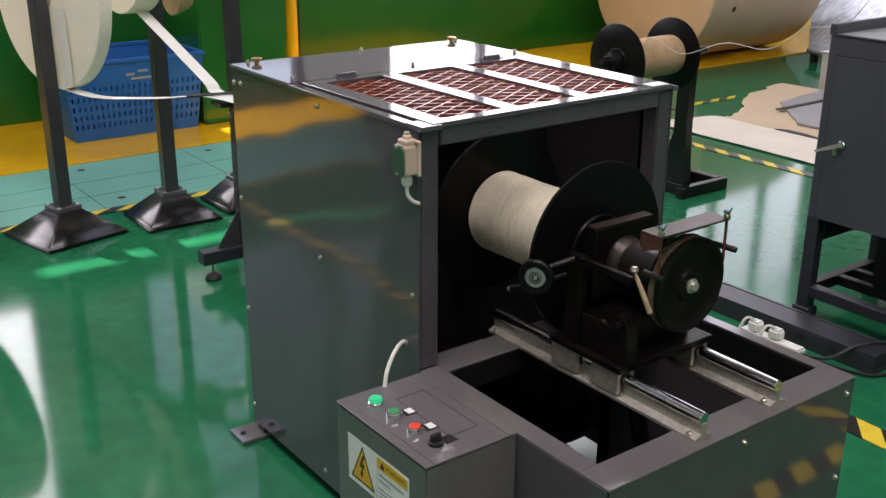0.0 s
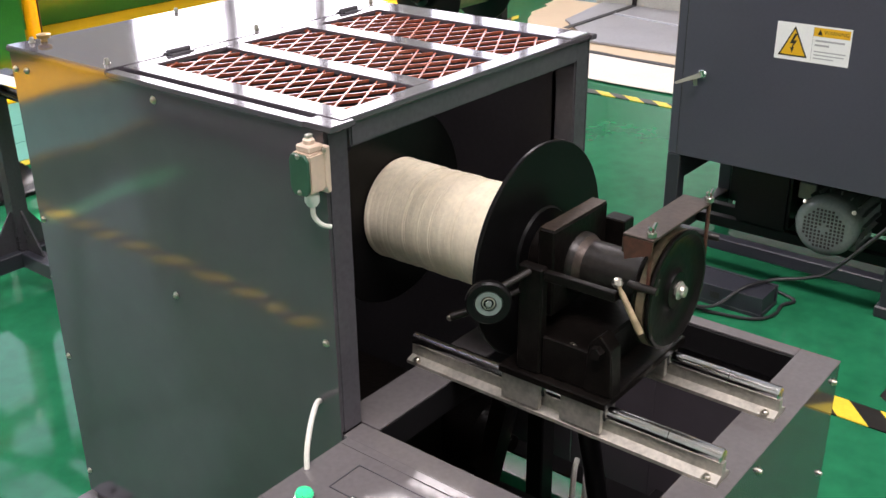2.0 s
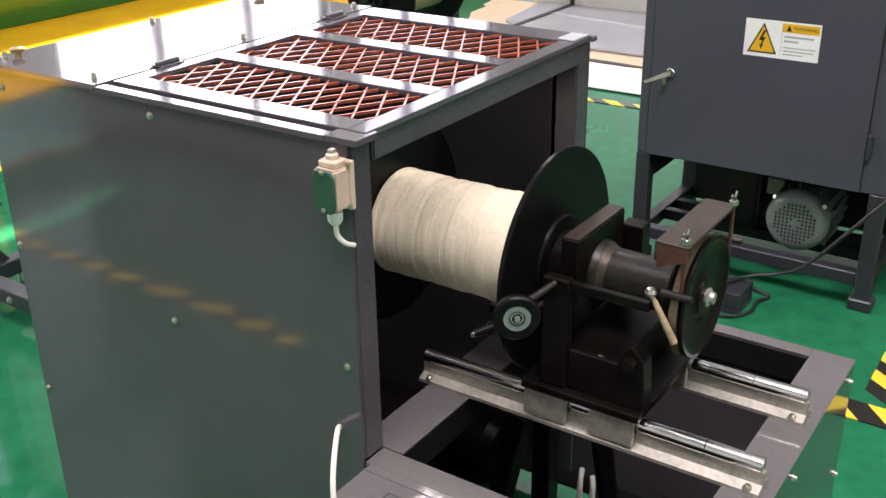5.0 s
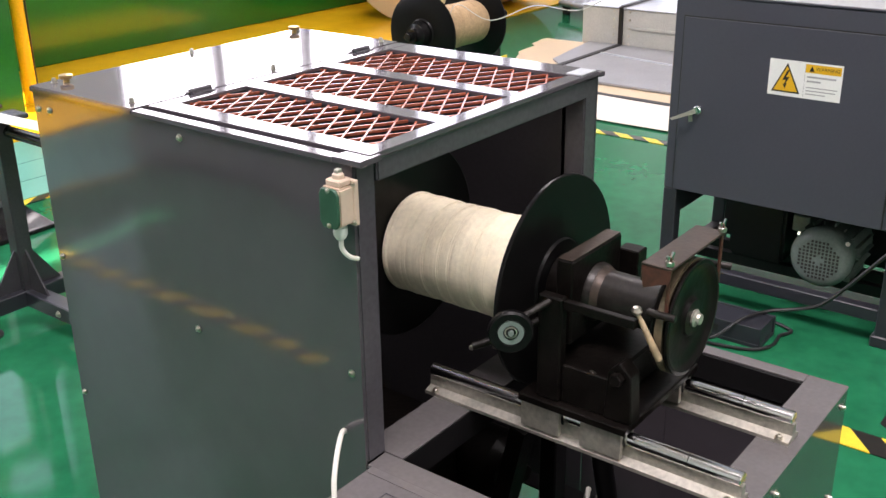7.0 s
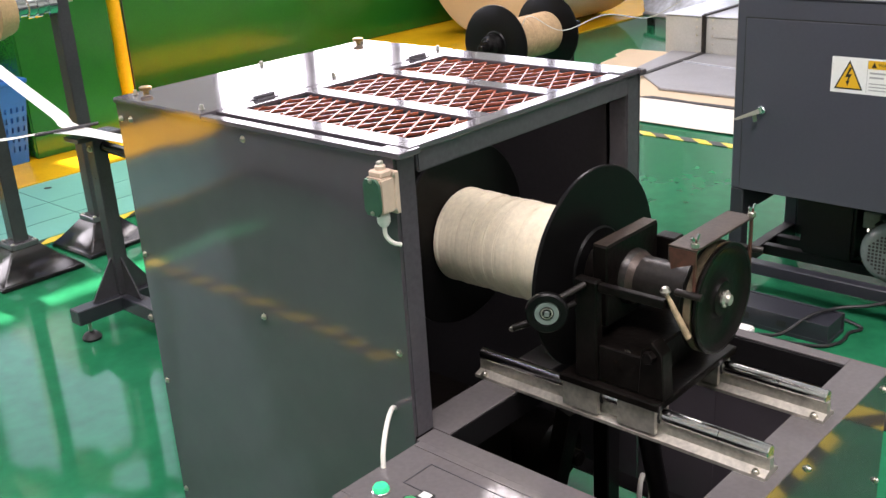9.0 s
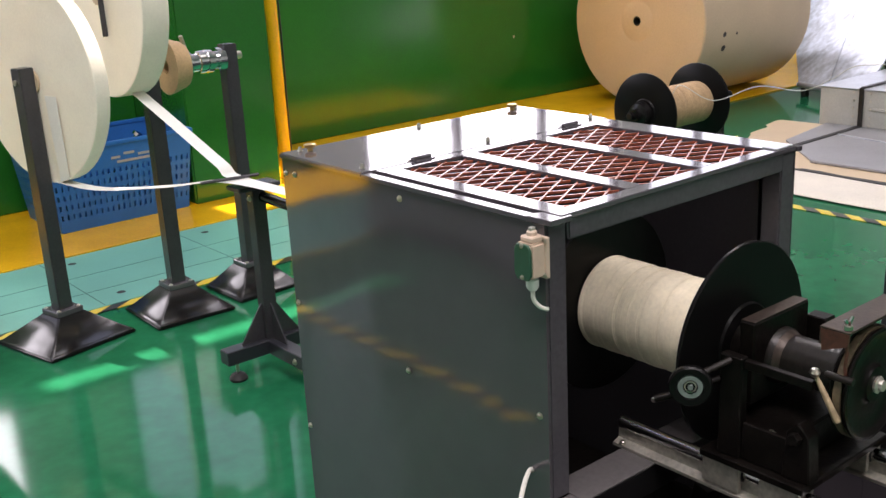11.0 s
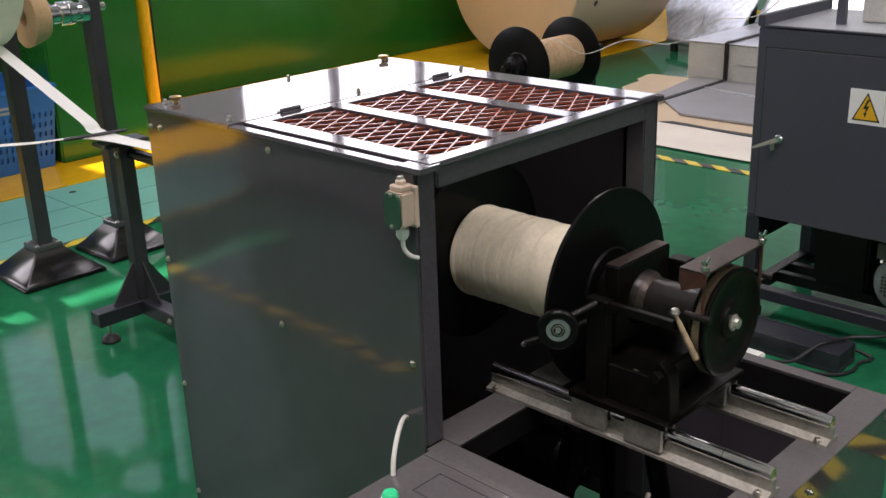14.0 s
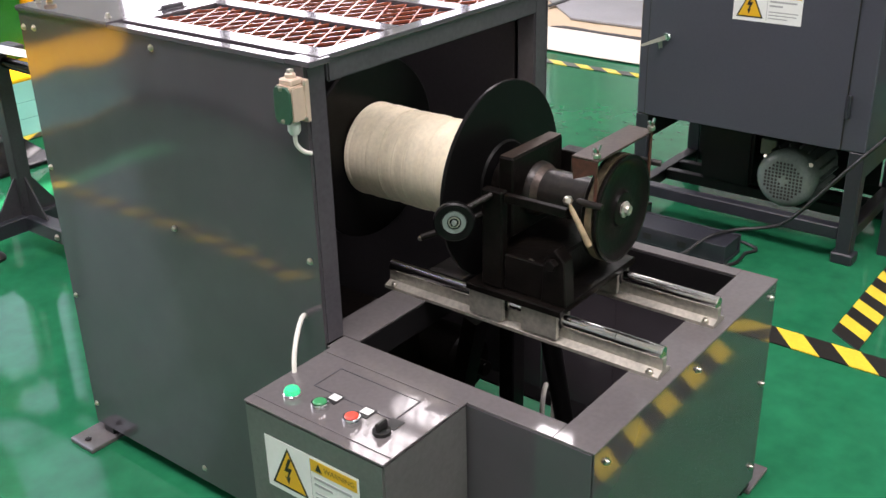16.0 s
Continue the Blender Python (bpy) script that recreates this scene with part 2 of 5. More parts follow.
def cable(points, r, n=8, seg=8, bm=None):
    pts = spline(points, n)
    b = bmesh.new()
    rings = []
    u = None
    for i, p in enumerate(pts):
        t = (pts[min(i + 1, len(pts) - 1)] - pts[max(i - 1, 0)]).normalized()
        u = t.orthogonal().normalized() if u is None else (u - t * u.dot(t)).normalized()
        w = t.cross(u)
        rings.append([b.verts.new(p + (u * math.cos(a) + w * math.sin(a)) * r) for a in (2 * math.pi * k / seg for k in range(seg))])
    for a, c in zip(rings, rings[1:]):
        for k in range(seg):
            b.faces.new((a[k], a[(k + 1) % seg], c[(k + 1) % seg], c[k]))
    b.faces.new(rings[0])
    b.faces.new(rings[-1])
    bmesh.ops.recalc_face_normals(b, faces=b.faces)
    return merge(bm, b)


def prism(points, way, bm=None, bev=0.0):
    """A flat polygon of 3D points given thickness along way."""
    b = bmesh.new()
    a = [b.verts.new(Vector(p)) for p in points]
    c = [b.verts.new(Vector(p) + Vector(way)) for p in points]
    n = len(a)
    b.faces.new(a)
    b.faces.new(c)
    for k in range(n):
        b.faces.new((a[k], a[(k + 1) % n], c[(k + 1) % n], c[k]))
    bmesh.ops.recalc_face_normals(b, faces=b.faces)
    if bev:
        bmesh.ops.bevel(b, geom=list(b.edges), offset=bev, segments=1, affect="EDGES")
    return merge(bm, b)


def bolt(p, way, r=0.006, h=0.005, parent=None, mat="zinc", name="bolt"):
    """A button-head bolt on its washer."""
    bm = lathe(p, way, [(0, 0), (0, r * 1.45), (0.0012, r * 1.45), (0.0012, r), (h * 0.7, r), (h, r * 0.7), (h, r * 0.4), (h * 0.55, r * 0.38), (h * 0.55, 0)], 12)
    return part(name, bm, mat, parent)


# ---------------------------------------------------------------- hall
def sheet(name, x0, x1, y0, y1, z, mat, label, thick=0.2, category="floor"):
    return tagged(part(name, box(x0, x1, y0, y1, z - thick, z, 0), mat), label, category, kind="structure")


sheet("floor", -8, 15, -9.6, 8.4, 0, "floor", "glossy green epoxy factory floor with faint wear")
sheet("floor_walkway", -8, 2.6, 2.98, 3.80, 0.004, "teal", "pale teal painted walkway strip on the factory floor", 0.003)
sheet("floor_border", -8, 9.0, 3.80, 5.6, 0.010, "yellow", "glossy yellow painted border strip along the green wall", 0.008)


def wall_with_openings(name, x0, x1, y0, y1, z1, bays, zlo, zhi, label):
    b = bmesh.new()
    xs = [x0] + [v for bay in bays for v in bay] + [x1]
    for k in range(0, len(xs), 2):
        box(xs[k], xs[k + 1], y0, y1, 0, z1, 0, b)
    for a, c in bays:
        box(a, c, y0, y1, 0, zlo, 0, b)
        box(a, c, y0, y1, zhi, z1, 0, b)
    return tagged(part(name, b, "wall", smooth=False), label, "wall", kind="structure")


wall_with_openings("wall_north", -8, 15, WALL_Y, WALL_Y + 0.25, ROOF_Z, BAYS, WIN_Z[0], WIN_Z[1], "pale painted factory wall with tall window openings")
for nm, dims in (("wall_south", (-8, 15, -9.6, -9.35)), ("wall_west", (-8.25, -8, -9.6, 8.25)), ("wall_east", (15, 15.25, -9.6, 8.25))):
    tagged(part(nm, box(*dims, 0, ROOF_Z, 0), "wall", smooth=False), "plain pale factory wall", "wall", kind="structure")
# roof with skylights and one narrow gap
b = bmesh.new()
holes = SKYLIGHTS + [(-0.95, -0.35, 3.07, 3.19), (0.36, 2.0, 3.09, 3.20), (6.4, 8.2, 2.03, 3.13), (1.92, 5.1, 4.66, 5.53), (-3.2, -0.75, 4.63, 5.68)]
xs = sorted({-8.25, 15.25, *[v for q in holes for v in q[:2]]})
ys = sorted({-9.6, 8.25, *[v for q in holes for v in q[2:]]})
for i in range(len(xs) - 1):
    for j in range(len(ys) - 1):
        cx, cy = (xs[i] + xs[i + 1]) / 2, (ys[j] + ys[j + 1]) / 2
        if not any(q[0] < cx < q[1] and q[2] < cy < q[3] for q in holes):
            box(xs[i], xs[i + 1], ys[j], ys[j + 1], ROOF_Z, ROOF_Z + 0.1, 0, b)
tagged(part("ceiling", b, "roof", smooth=False), "grey sheet roof of the factory hall with skylights", "ceiling", kind="structure")

for x0, x1, y0, y1 in SKYLIGHTS:
    tagged(part("skylight", box(x0 - 0.1, x1 + 0.1, y0 - 0.1, y1 + 0.1, ROOF_Z + 0.11, ROOF_Z + 0.14, 0), "white_plastic"), "white frosted skylight panel in the roof", "skylight", kind="structure")
for n, (x0, x1) in enumerate(BAYS):
    win = thing("window_%d" % (n + 1), ((x0 + x1) / 2, WALL_Y, WIN_Z[0]), "tall factory window with dark metal mullions", "window", kind="structure")
    count = max(1, round((x1 - x0) / 1.42))
    for k in range(count + 1):
        xm = x0 + (x1 - x0) * k / count
        xm = min(max(xm, x0 + 0.05), x1 - 0.05)
        part("mullion", box(xm - 0.05, xm + 0.05, WALL_Y + 0.06, WALL_Y + 0.16, *WIN_Z, 0), "frame", win)
    for z in (WIN_Z[0] + 0.04, 5.1, WIN_Z[1] - 0.04):
        part("crossbar", box(x0, x1, WALL_Y + 0.07, WALL_Y + 0.15, z - 0.04, z + 0.04, 0), "frame", win)

# green machine guard: column, panel, yellow pipe
guard = thing("green_guard", (3.2, 4.9, 0.01), "large glossy green steel guard wall with yellow base strip", "machine guard", kind="structure")
part("column", box(1.40, 1.96, 4.22, 5.33, 0.01, 1.30, 0.01, seg=2), "green_wall", guard)
part("panel", box(1.97, 8.6, 5.27, 5.33, 0.01, 1.62, 0.006), "green_wall", guard)
part("panel", box(-1.0, 1.40, 4.90, 4.96, 0.01, 1.18, 0.006), "green_wall", guard)
# unseen low panel, added to darken the top of the side panel's reflection
part("panel", box(-5.2, -1.01, 4.52, 4.58, 0.01, 0.45, 0.006), "green_wall", guard)
for x, y in ((2.6, 5.27), (4.9, 5.27)):
    bolt((x, y, 0.55), (0, -1, 0), 0.008, 0.006, guard)
pipe = tagged(part("yellow_pipe", lathe((2.12, 4.42, 0.01), (0, 0, 1), [(0, 0), (0, 0.07), (0.012, 0.07), (0.012, 0.037), (1.5, 0.037), (1.5, 0)], 24), "yellow"),
              "upright yellow painted steel pipe by the green wall", "pipe")
tagged(part("black_cable", cable([(2.20, 4.47, 1.5), (2.205, 4.47, 0.9), (2.20, 4.47, 0.4), (2.19, 4.46, 0.012)], 0.006), "cable_black"),
       "thin black cable hanging beside the yellow pipe", "cable")


# ---------------------------------------------------------------- hazard tape on the floor
def hazard_tape(p0, p1, w, label, pitch=0.105, lean=1.5):
    """Diagonal yellow and black bands, each a piece of its own."""
    p0, p1 = Vector((*p0, 0)), Vector((*p1, 0))
    ln = (p1 - p0).length
    t = (p1 - p0) / ln
    s = Vector((-t.y, t.x, 0))
    tape = thing("floor_tape", (p0 + p1) / 2 + Vector((0, 0, 0.004)), label, "floor tape", "hazard tape on the floor")
    n = int(ln / (pitch / 2))
    for k in range(n):
        a, c = k * pitch / 2, (k + 1) * pitch / 2
        sh = w * lean
        q = [p0 + t * (a + 0.0) - s * w / 2, p0 + t * c - s * w / 2, p0 + t * (c + sh) + s * w / 2, p0 + t * (a + sh) + s * w / 2]
        z = 0.0042 if k % 2 else 0.0040
        q = [v + Vector((0, 0, 0.0015)) for v in q]
        part("yellow_band" if k % 2 else "black_band", prism(q, (0, 0, z - 0.0015)), "tape_yellow" if k % 2 else "tape_black", tape, smooth=False)
    return tape


TAPE_LABEL = "yellow and black striped hazard tape stuck on the green floor"
hazard_tape((-2.6, 2.945), (4.72, 2.945), 0.055, TAPE_LABEL, 0.17)
hazard_tape((-0.91, 2.9), (-0.89, 0.86), 0.055, TAPE_LABEL, 0.165, -1.4)
hazard_tape((3.47, 2.9), (3.47, -0.6), 0.06, TAPE_LABEL, 0.16, -1.2)
hazard_tape((1.366, 0.607), (1.346, -1.6), 0.086, TAPE_LABEL, 0.152, -0.88)
hazard_tape((1.402, -0.482), (3.4, -0.474), 0.09, TAPE_LABEL, 0.112, 0.75)
hazard_tape((-0.4, -0.83), (1.3, -0.83), 0.06, TAPE_LABEL, 0.15, -0.8)

# ---------------------------------------------------------------- the winding machine
W, D, H, DZ, DY = 0.69, 0.79, 1.01, 0.505, -0.53
mach = thing("winding_machine", (W / 2, 0.1, 0), "dark grey steel winding machine with open front and mesh lid", "winding machine")


def sheet_panel(x, y0, y1, z0, z1, th, seed):
    """Thin steel panel with the slight buckles of real sheet metal."""
    rnd = random.Random(seed)
    ph = [(rnd.uniform(4, 11), rnd.uniform(3, 9), rnd.uniform(0, 6)) for _ in range(5)]
    b, n, m = bmesh.new(), 44, 56
    g = []
    for i in range(n + 1):
        for j in range(m + 1):
            u, v = i / n, j / m
            fade = min(1, 6 * min(u, 1 - u)) * min(1, 6 * min(v, 1 - v))
            d = sum(math.sin(a * u + c * v + p) for a, c, p in ph) * 0.00045 * fade
            d += 0.0005 * math.sin(17 * u + 3 * v) * math.sin(9 * v + 5 * u) * fade * min(1, max(0, (v - 0.72) * 6))
            g.append(b.verts.new((x + d, y0 + (y1 - y0) * u, z0 + (z1 - z0) * v)))
    for i in range(n):
        for j in range(m):
            k = i * (m + 1) + j
            b.faces.new((g[k], g[k + 1], g[k + m + 2], g[k + m + 1]))
    bmesh.ops.recalc_face_normals(b, faces=b.faces)
    if b.faces[:][0].normal.x > 0:
        bmesh.ops.reverse_faces(b, faces=b.faces)
    rim = [e for e in b.edges if e.is_boundary]
    ext = bmesh.ops.extrude_edge_only(b, edges=rim)["geom"]
    for v in ext:
        if isinstance(v, bmesh.types.BMVert):
            v.co.x += th
    back = [e for e in b.edges if e.is_boundary]
    bmesh.ops.holes_fill(b, edges=back, sides=0)
    return b


part("side_panel", sheet_panel(-0.003, 0.002, D, 0.035, 0.998, 0.003, 4), "paint", mach, "glossy dark grey side panel")
part("side_panel", box(W, W + 0.003, 0.0, D, 0.05, 0.998, 0.001), "paint", mach, "glossy dark grey side panel")
part("back_panel", box(0.0, W, D - 0.003, D, 0.04, 0.998, 0.001), "paint", mach)
# inside sheets, paint darkened to stand for the unlit housing
part("liner_shaded", box(0.646, 0.649, 0.05, D - 0.06, 0.13, 0.965, 0), "liner_shaded", mach, "grey inside sheet, darkened in colour for shade")
part("liner_shaded", box(0.046, 0.649, D - 0.056, D - 0.052, 0.10, 0.965, 0), "liner_shaded", mach, "grey inside sheet, darkened in colour for shade")
part("liner_shaded", box(0.041, 0.044, 0.05, D - 0.056, 0.06, 0.965, 0), "liner_shaded", mach, "grey inside sheet, darkened in colour for shade")
for x0, y0 in ((0.001, 0.0), (W - 0.044, 0.0), (0.001, D - 0.048), (W - 0.044, D - 0.048)):
    part("post", box(x0, x0 + 0.043, y0, y0 + 0.043, DZ if y0 < 0.1 else 0.03, 0.998, 0.003, seg=2), "frame", mach)
part("front_beam", box(0.045, W - 0.045, -0.004, 0.036, 0.964, 1.004, 0.003, seg=2), "frame", mach)
for x0 in (0.006, W - 0.046):
    part("top_rail", box(x0, x0 + 0.04, 0.044, D - 0.05, 0.955, 0.995, 0.002), "frame", mach)
part("cross_rail", box(0.046, W - 0.046, 0.47, 0.51, 0.96, 0.998, 0.002), "frame", mach)
# post inside the housing, shade put into its colour
part("inner_post", box(W - 0.085, W - 0.05, 0.36, 0.39, DZ, 0.96, 0.002), "inner_shaded", mach)
# top: fixed cover behind, flat strips at the sides, hinged lid with three mesh openings
part("rear_cover", box(-0.006, W + 0.006, 0.494, D + 0.006, 0.998, H, 0.0025, seg=2), "cover", mach, "glossy grey rear top cover")
part("edge_strip", box(-0.008, 0.013, 0.0368, 0.4915, 0.999, H - 0.002, 0.001), "paint", mach)
part("edge_strip", box(W - 0.010, W + 0.006, -0.012, 0.4915, 0.999, H - 0.002, 0.001), "paint", mach)
part("corner_plate", box(-0.008, 0.040, -0.018, 0.036, 1.000, H - 0.0005, 0.001), "paint", mach)
LX0, LX1, LY0, LY1 = 0.0235, W - 0.014, -0.010, 0.487
OPEN = [(0.066, 0.216), (0.256, 0.416), (0.456, 0.618)]
OY0, OY1 = 0.022, 0.456
lid = part("lid", box(LX0, LX1, OY1, LY1, H - 0.008, H + 0.001, 0.0015), "cover", mach, "hinged lid frame with mesh openings")
xs = [LX0] + [v for o in OPEN for v in o] + [LX1]
for k in range(0, len(xs), 2):
    part("lid_bar", box(xs[k], xs[k + 1], OY0, OY1, H - 0.008, H + 0.001, 0.0012), "cover", lid)
part("lid_bar", box(LX0, LX1, LY0, OY0, H - 0.008, H + 0.001, 0.0012), "cover", lid)


def expanded_mesh(x0, x1, y0, y1, z):
    """Expanded metal: slanted ribbons that zigzag across and touch at the knots."""
    b = bmesh.new()
    py, px, th, dp = MESH_PY, MESH_PX, 0.0016, 0.005
    rows = int((y1 - y0) / py) + 2
    cols = int((x1 - x0) / px * 2) + 2
    for r in range(rows):
        for sgn in (1, -1):
            for k in range(cols):
                xa, xb = x0 + k * px / 2, x0 + (k + 1) * px / 2
                up = (k % 2 == 0) == (sgn == 1)
                mid = y0 + (r - 0.25) * py + (py / 2 if sgn < 0 else 0)
                ya, yb = (mid, mid + py / 2) if up else (mid + py / 2, mid)
                g = (yb - ya) / (xb - xa)
                if xa >= x1 or xb <= x0:
                    continue
                if xb > x1:
                    xb, yb = x1, ya + g * (x1 - xa)
                ends = []
                for x_, y_ in ((xa, ya), (xb, yb)):
                    if y_ < y0 or y_ > y1:
                        yc = min(max(y_, y0), y1)
                        x_, y_ = x_ + (yc - y_) / g, yc
                    ends.append((x_, y_))
                (xa, ya), (xb, yb) = ends
                if xb - xa < 0.002 or xa < x0 - 0.001 or xb > x1 + 0.001:
                    continue
                a, c = Vector((xa, ya, z)), Vector((xb, yb, z))
                n = Vector((-(c - a).y, (c - a).x, 0)).normalized() * th
                d = Vector((0.0, 0.0015, -dp))
                q = [a - n, c - n, c + n, a + n]
                v = [b.verts.new(p) for p in q] + [b.verts.new(p + d) for p in q]
                for f in ((0, 1, 2, 3), (4, 7, 6, 5), (0, 4, 5, 1), (3, 2, 6, 7), (0, 3, 7, 4), (1, 5, 6, 2)):
                    b.faces.new([v[i] for i in f])
    bmesh.ops.recalc_face_normals(b, faces=b.faces)
    return b


MESH_PY, MESH_PX = 0.038, 0.066
for a, c in OPEN:
    part("mesh", expanded_mesh(a, c, OY0, OY1, H - 0.004), "redox", lid, "red oxide expanded metal mesh", smooth=False)
part("latch_plate", box(0.618, 0.672, -0.006, 0.028, H + 0.001, H + 0.004, 0.001), "galv", lid, "bright latch plate")
for x0, x1 in ((0.118, 0.166), (0.546, 0.594)):
    hg = part("hinge", box(x0, x1, 0.478, 0.508, H + 0.001, H + 0.003, 0.0005), "frame", mach)
    part("pin", rod((x0, 0.4925, H + 0.005), (x1, 0.4925, H + 0.005), 0.0045, 10), "frame", hg)
for x, y in ((0.052, 0.762), (0.648, 0.765)):
    part("knob", lathe((x, y, H), (0, 0, 1), [(0, 0), (0, 0.006), (0.005, 0.006), (0.007, 0.012), (0.013, 0.013), (0.014, 0.011), (0.014, 0)], 18), "brass", mach, "brass thumb screw")
for x, y in ((0.035, 0.775), (0.36, 0.776), (0.67, 0.776), (0.022, 0.528), (0.348, 0.522), (0.672, 0.525)):
    bolt((x, y, H), (0, 0, 1), 0.0045, 0.009, mach)
# pan pieces, their colour darkened to hold the shade below the deck
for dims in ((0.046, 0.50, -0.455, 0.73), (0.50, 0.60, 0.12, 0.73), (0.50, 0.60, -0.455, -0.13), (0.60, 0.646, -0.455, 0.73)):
    part("drip_pan", box(*dims, 0.09, 0.094, 0), "inner_shaded", mach, "drip pan, darkened in colour for shade")
# bolts along the side panel
for y, z in ((0.377, 0.979), (0.384, 0.632), (0.022, 0.662), (0.782, 0.674), (0.786, 0.372), (0.788, 0.088), (0.778, 0.968), (0.742, 0.970), (0.40, 0.07), (0.02, 0.09)):
    y = min(y, 0.778)
    bolt((-0.003, y, z), (-1, 0, 0), 0.0046, 0.005, mach)

# lower frame and deck
part("front_panel", box(0.0, W, DY - 0.003, DY, 0.035, DZ - 0.004, 0.001), "paint", mach, "glossy dark grey front panel")
part("deck_side", box(-0.003, 0.0, DY, 0.0, 0.035, DZ - 0.004, 0.001), "paint", mach)
part("deck_side", box(W, W + 0.003, DY, -0.19, 0.04, DZ - 0.004, 0.001), "paint", mach)
part("deck_side", box(W, W + 0.003, -0.19, -0.001, 0.05, DZ - 0.004, 0.001), "paint", mach)
part("deck_plate", box(-0.002, W + 0.002, DY - 0.004, -0.462, DZ - 0.004, DZ, 0.0012), "deck", mach)
part("deck_plate", box(-0.002, 0.042, -0.462, 0.0, DZ - 0.004, DZ, 0.0012), "deck", mach)
part("deck_plate", box(0.662, W + 0.002, -0.462, 0.0, DZ - 0.004, DZ, 0.0012), "deck", mach)
part("deck_plate", box(0.044, 0.646, -0.035, 0.045, DZ - 0.004, DZ, 0.0012), "deck", mach)
# beams, legs and cross pieces below get the deck opening's shade as colour
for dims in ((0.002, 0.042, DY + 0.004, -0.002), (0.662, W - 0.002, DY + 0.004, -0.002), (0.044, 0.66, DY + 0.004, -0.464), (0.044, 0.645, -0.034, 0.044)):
    part("deck_beam", box(*dims, DZ - 0.06, DZ - 0.0045, 0.002), "inner_shaded", mach)
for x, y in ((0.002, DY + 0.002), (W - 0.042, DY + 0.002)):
    part("deck_leg", box(x, x + 0.04, y, y + 0.04, 0.012, DZ - 0.06, 0.002), "inner_shaded", mach)
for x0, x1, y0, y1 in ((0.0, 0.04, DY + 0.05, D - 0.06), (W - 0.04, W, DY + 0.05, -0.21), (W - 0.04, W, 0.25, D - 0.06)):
    part("base_beam", box(x0 + 0.002, x1 - 0.002, y0, y1, 0.035, 0.085, 0.003), "inner_shaded", mach)
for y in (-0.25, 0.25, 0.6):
    part("base_cross", box(0.044, W - 0.044, y, y + 0.04, 0.035, 0.075, 0.003), "inner_shaded", mach)
for x0, x1, y0, y1 in ((-0.066, 0.035, 0.73, 0.815), (0.675, 0.775, -0.535, -0.455), (-0.066, 0.035, -0.50, -0.42), (0.66, 0.76, 0.73, 0.815)):
    ft = part("foot_plate", box(x0, x1, y0, y1, 0.0, 0.012, 0.002), "deck", mach)
    xs_ = x0 + 0.02 if x0 < 0.3 else x1 - 0.02
    part("anchor_bolt", rod((xs_, (y0 + y1) / 2, 0.012), (xs_, (y0 + y1) / 2, 0.016), 0.008, 6), "black", ft)
    part("riser", box(max(x0, 0.002), min(x1, W - 0.002), max(y0, DY + 0.004) + 0.01, min(y1, D - 0.005) - 0.01, 0.012, 0.036, 0.001), "inner_shaded", ft)
for x, z in ((0.035, 0.47), (0.345, 0.475), (W - 0.025, 0.475), (0.035, 0.08), (W - 0.025, 0.08), (W - 0.02, 0.28)):
    bolt((x, DY - 0.003, z), (0, -1, 0), 0.0048, 0.007, mach)
# drive inside the deck
drive = part("drive_motor", lathe((0.50, 0.30, 0.20), (0, -1, 0), [(0, 0), (0, 0.05), (0.03, 0.075), (0.22, 0.075), (0.24, 0.06), (0.24, 0)], 28), "black", mach, "black drive motor inside the frame")
part("motor_shaft", rod((0.50, 0.065, 0.20), (0.50, 0.02, 0.20), 0.018), "black", drive)
# strut and pipe darkened the same way for shade
part("strut", box(0.53, 0.575, -0.03, 0.01, 0.0, DZ - 0.061, 0.003), "inner_shaded", mach)
part("drain_pipe", rod((0.44, -0.17, 0.42), (0.53, -0.17, 0.096), 0.02), "inner_shaded", mach, "black pipe")
part("drive_bar", prism([(0.30, -0.02, 0.08), (0.345, -0.02, 0.08), (0.345, -0.10, 0.44), (0.30, -0.10, 0.44)], (0, 0.03, 0.01)), "black", mach)
part("drive_box", box(0.19, 0.40, 0.12, 0.42, 0.08, 0.36, 0.01, seg=2), "black", mach)
part("drive_lever", prism([(0.10, 0.0, 0.36), (0.14, 0.0, 0.38), (0.42, -0.06, 0.14), (0.39, -0.06, 0.11)], (0, 0.02, 0)), "black", mach)
part("inner_cable", cable([(0.62, -0.06, 0.13), (0.59, -0.072, 0.12), (0.572, -0.08, 0.06), (0.572, -0.085, 0.006)], 0.006), "cable_white", mach)
part("inner_cable", cable([(0.62, -0.085, 0.12), (0.59, -0.10, 0.11), (0.578, -0.106, 0.05), (0.578, -0.108, 0.006)], 0.006), "cable_white", mach)

# supported shaft rails
RX = (0.25, 0.46)
for x in RX:
    prof = [(x - 0.0225, 0), (x + 0.0225, 0), (x + 0.0225, 0.006), (x + 0.007, 0.012), (x + 0.006, 0.032), (x - 0.006, 0.032), (x - 0.007, 0.012), (x - 0.0225, 0.006)]
    rail = part("rail", prism([(px, -0.516, DZ + pz) for px, pz in prof], (0, 0.58, 0)), "alu", mach, "aluminium shaft support rail", smooth=False)
    part("shaft", rod((x, -0.514, DZ + 0.041), (x, 0.062, DZ + 0.041), 0.0118, 24, bev=0.0015), "steel", rail, "polished steel guide shaft")
    part("shaft", lathe((x, -0.430, DZ + 0.041), (0, 1, 0), [(0, 0.0116), (0, 0.0121), (0.0009, 0.0121), (0.0009, 0.0116)], 20), "black", rail, "dark joint line")
    for y in (-0.498, 0.045):
        for s in (-1, 1):
            bolt((x + s * 0.0165, y, DZ + 0.0075), (0, 0, 1), 0.0055, 0.006, rail)

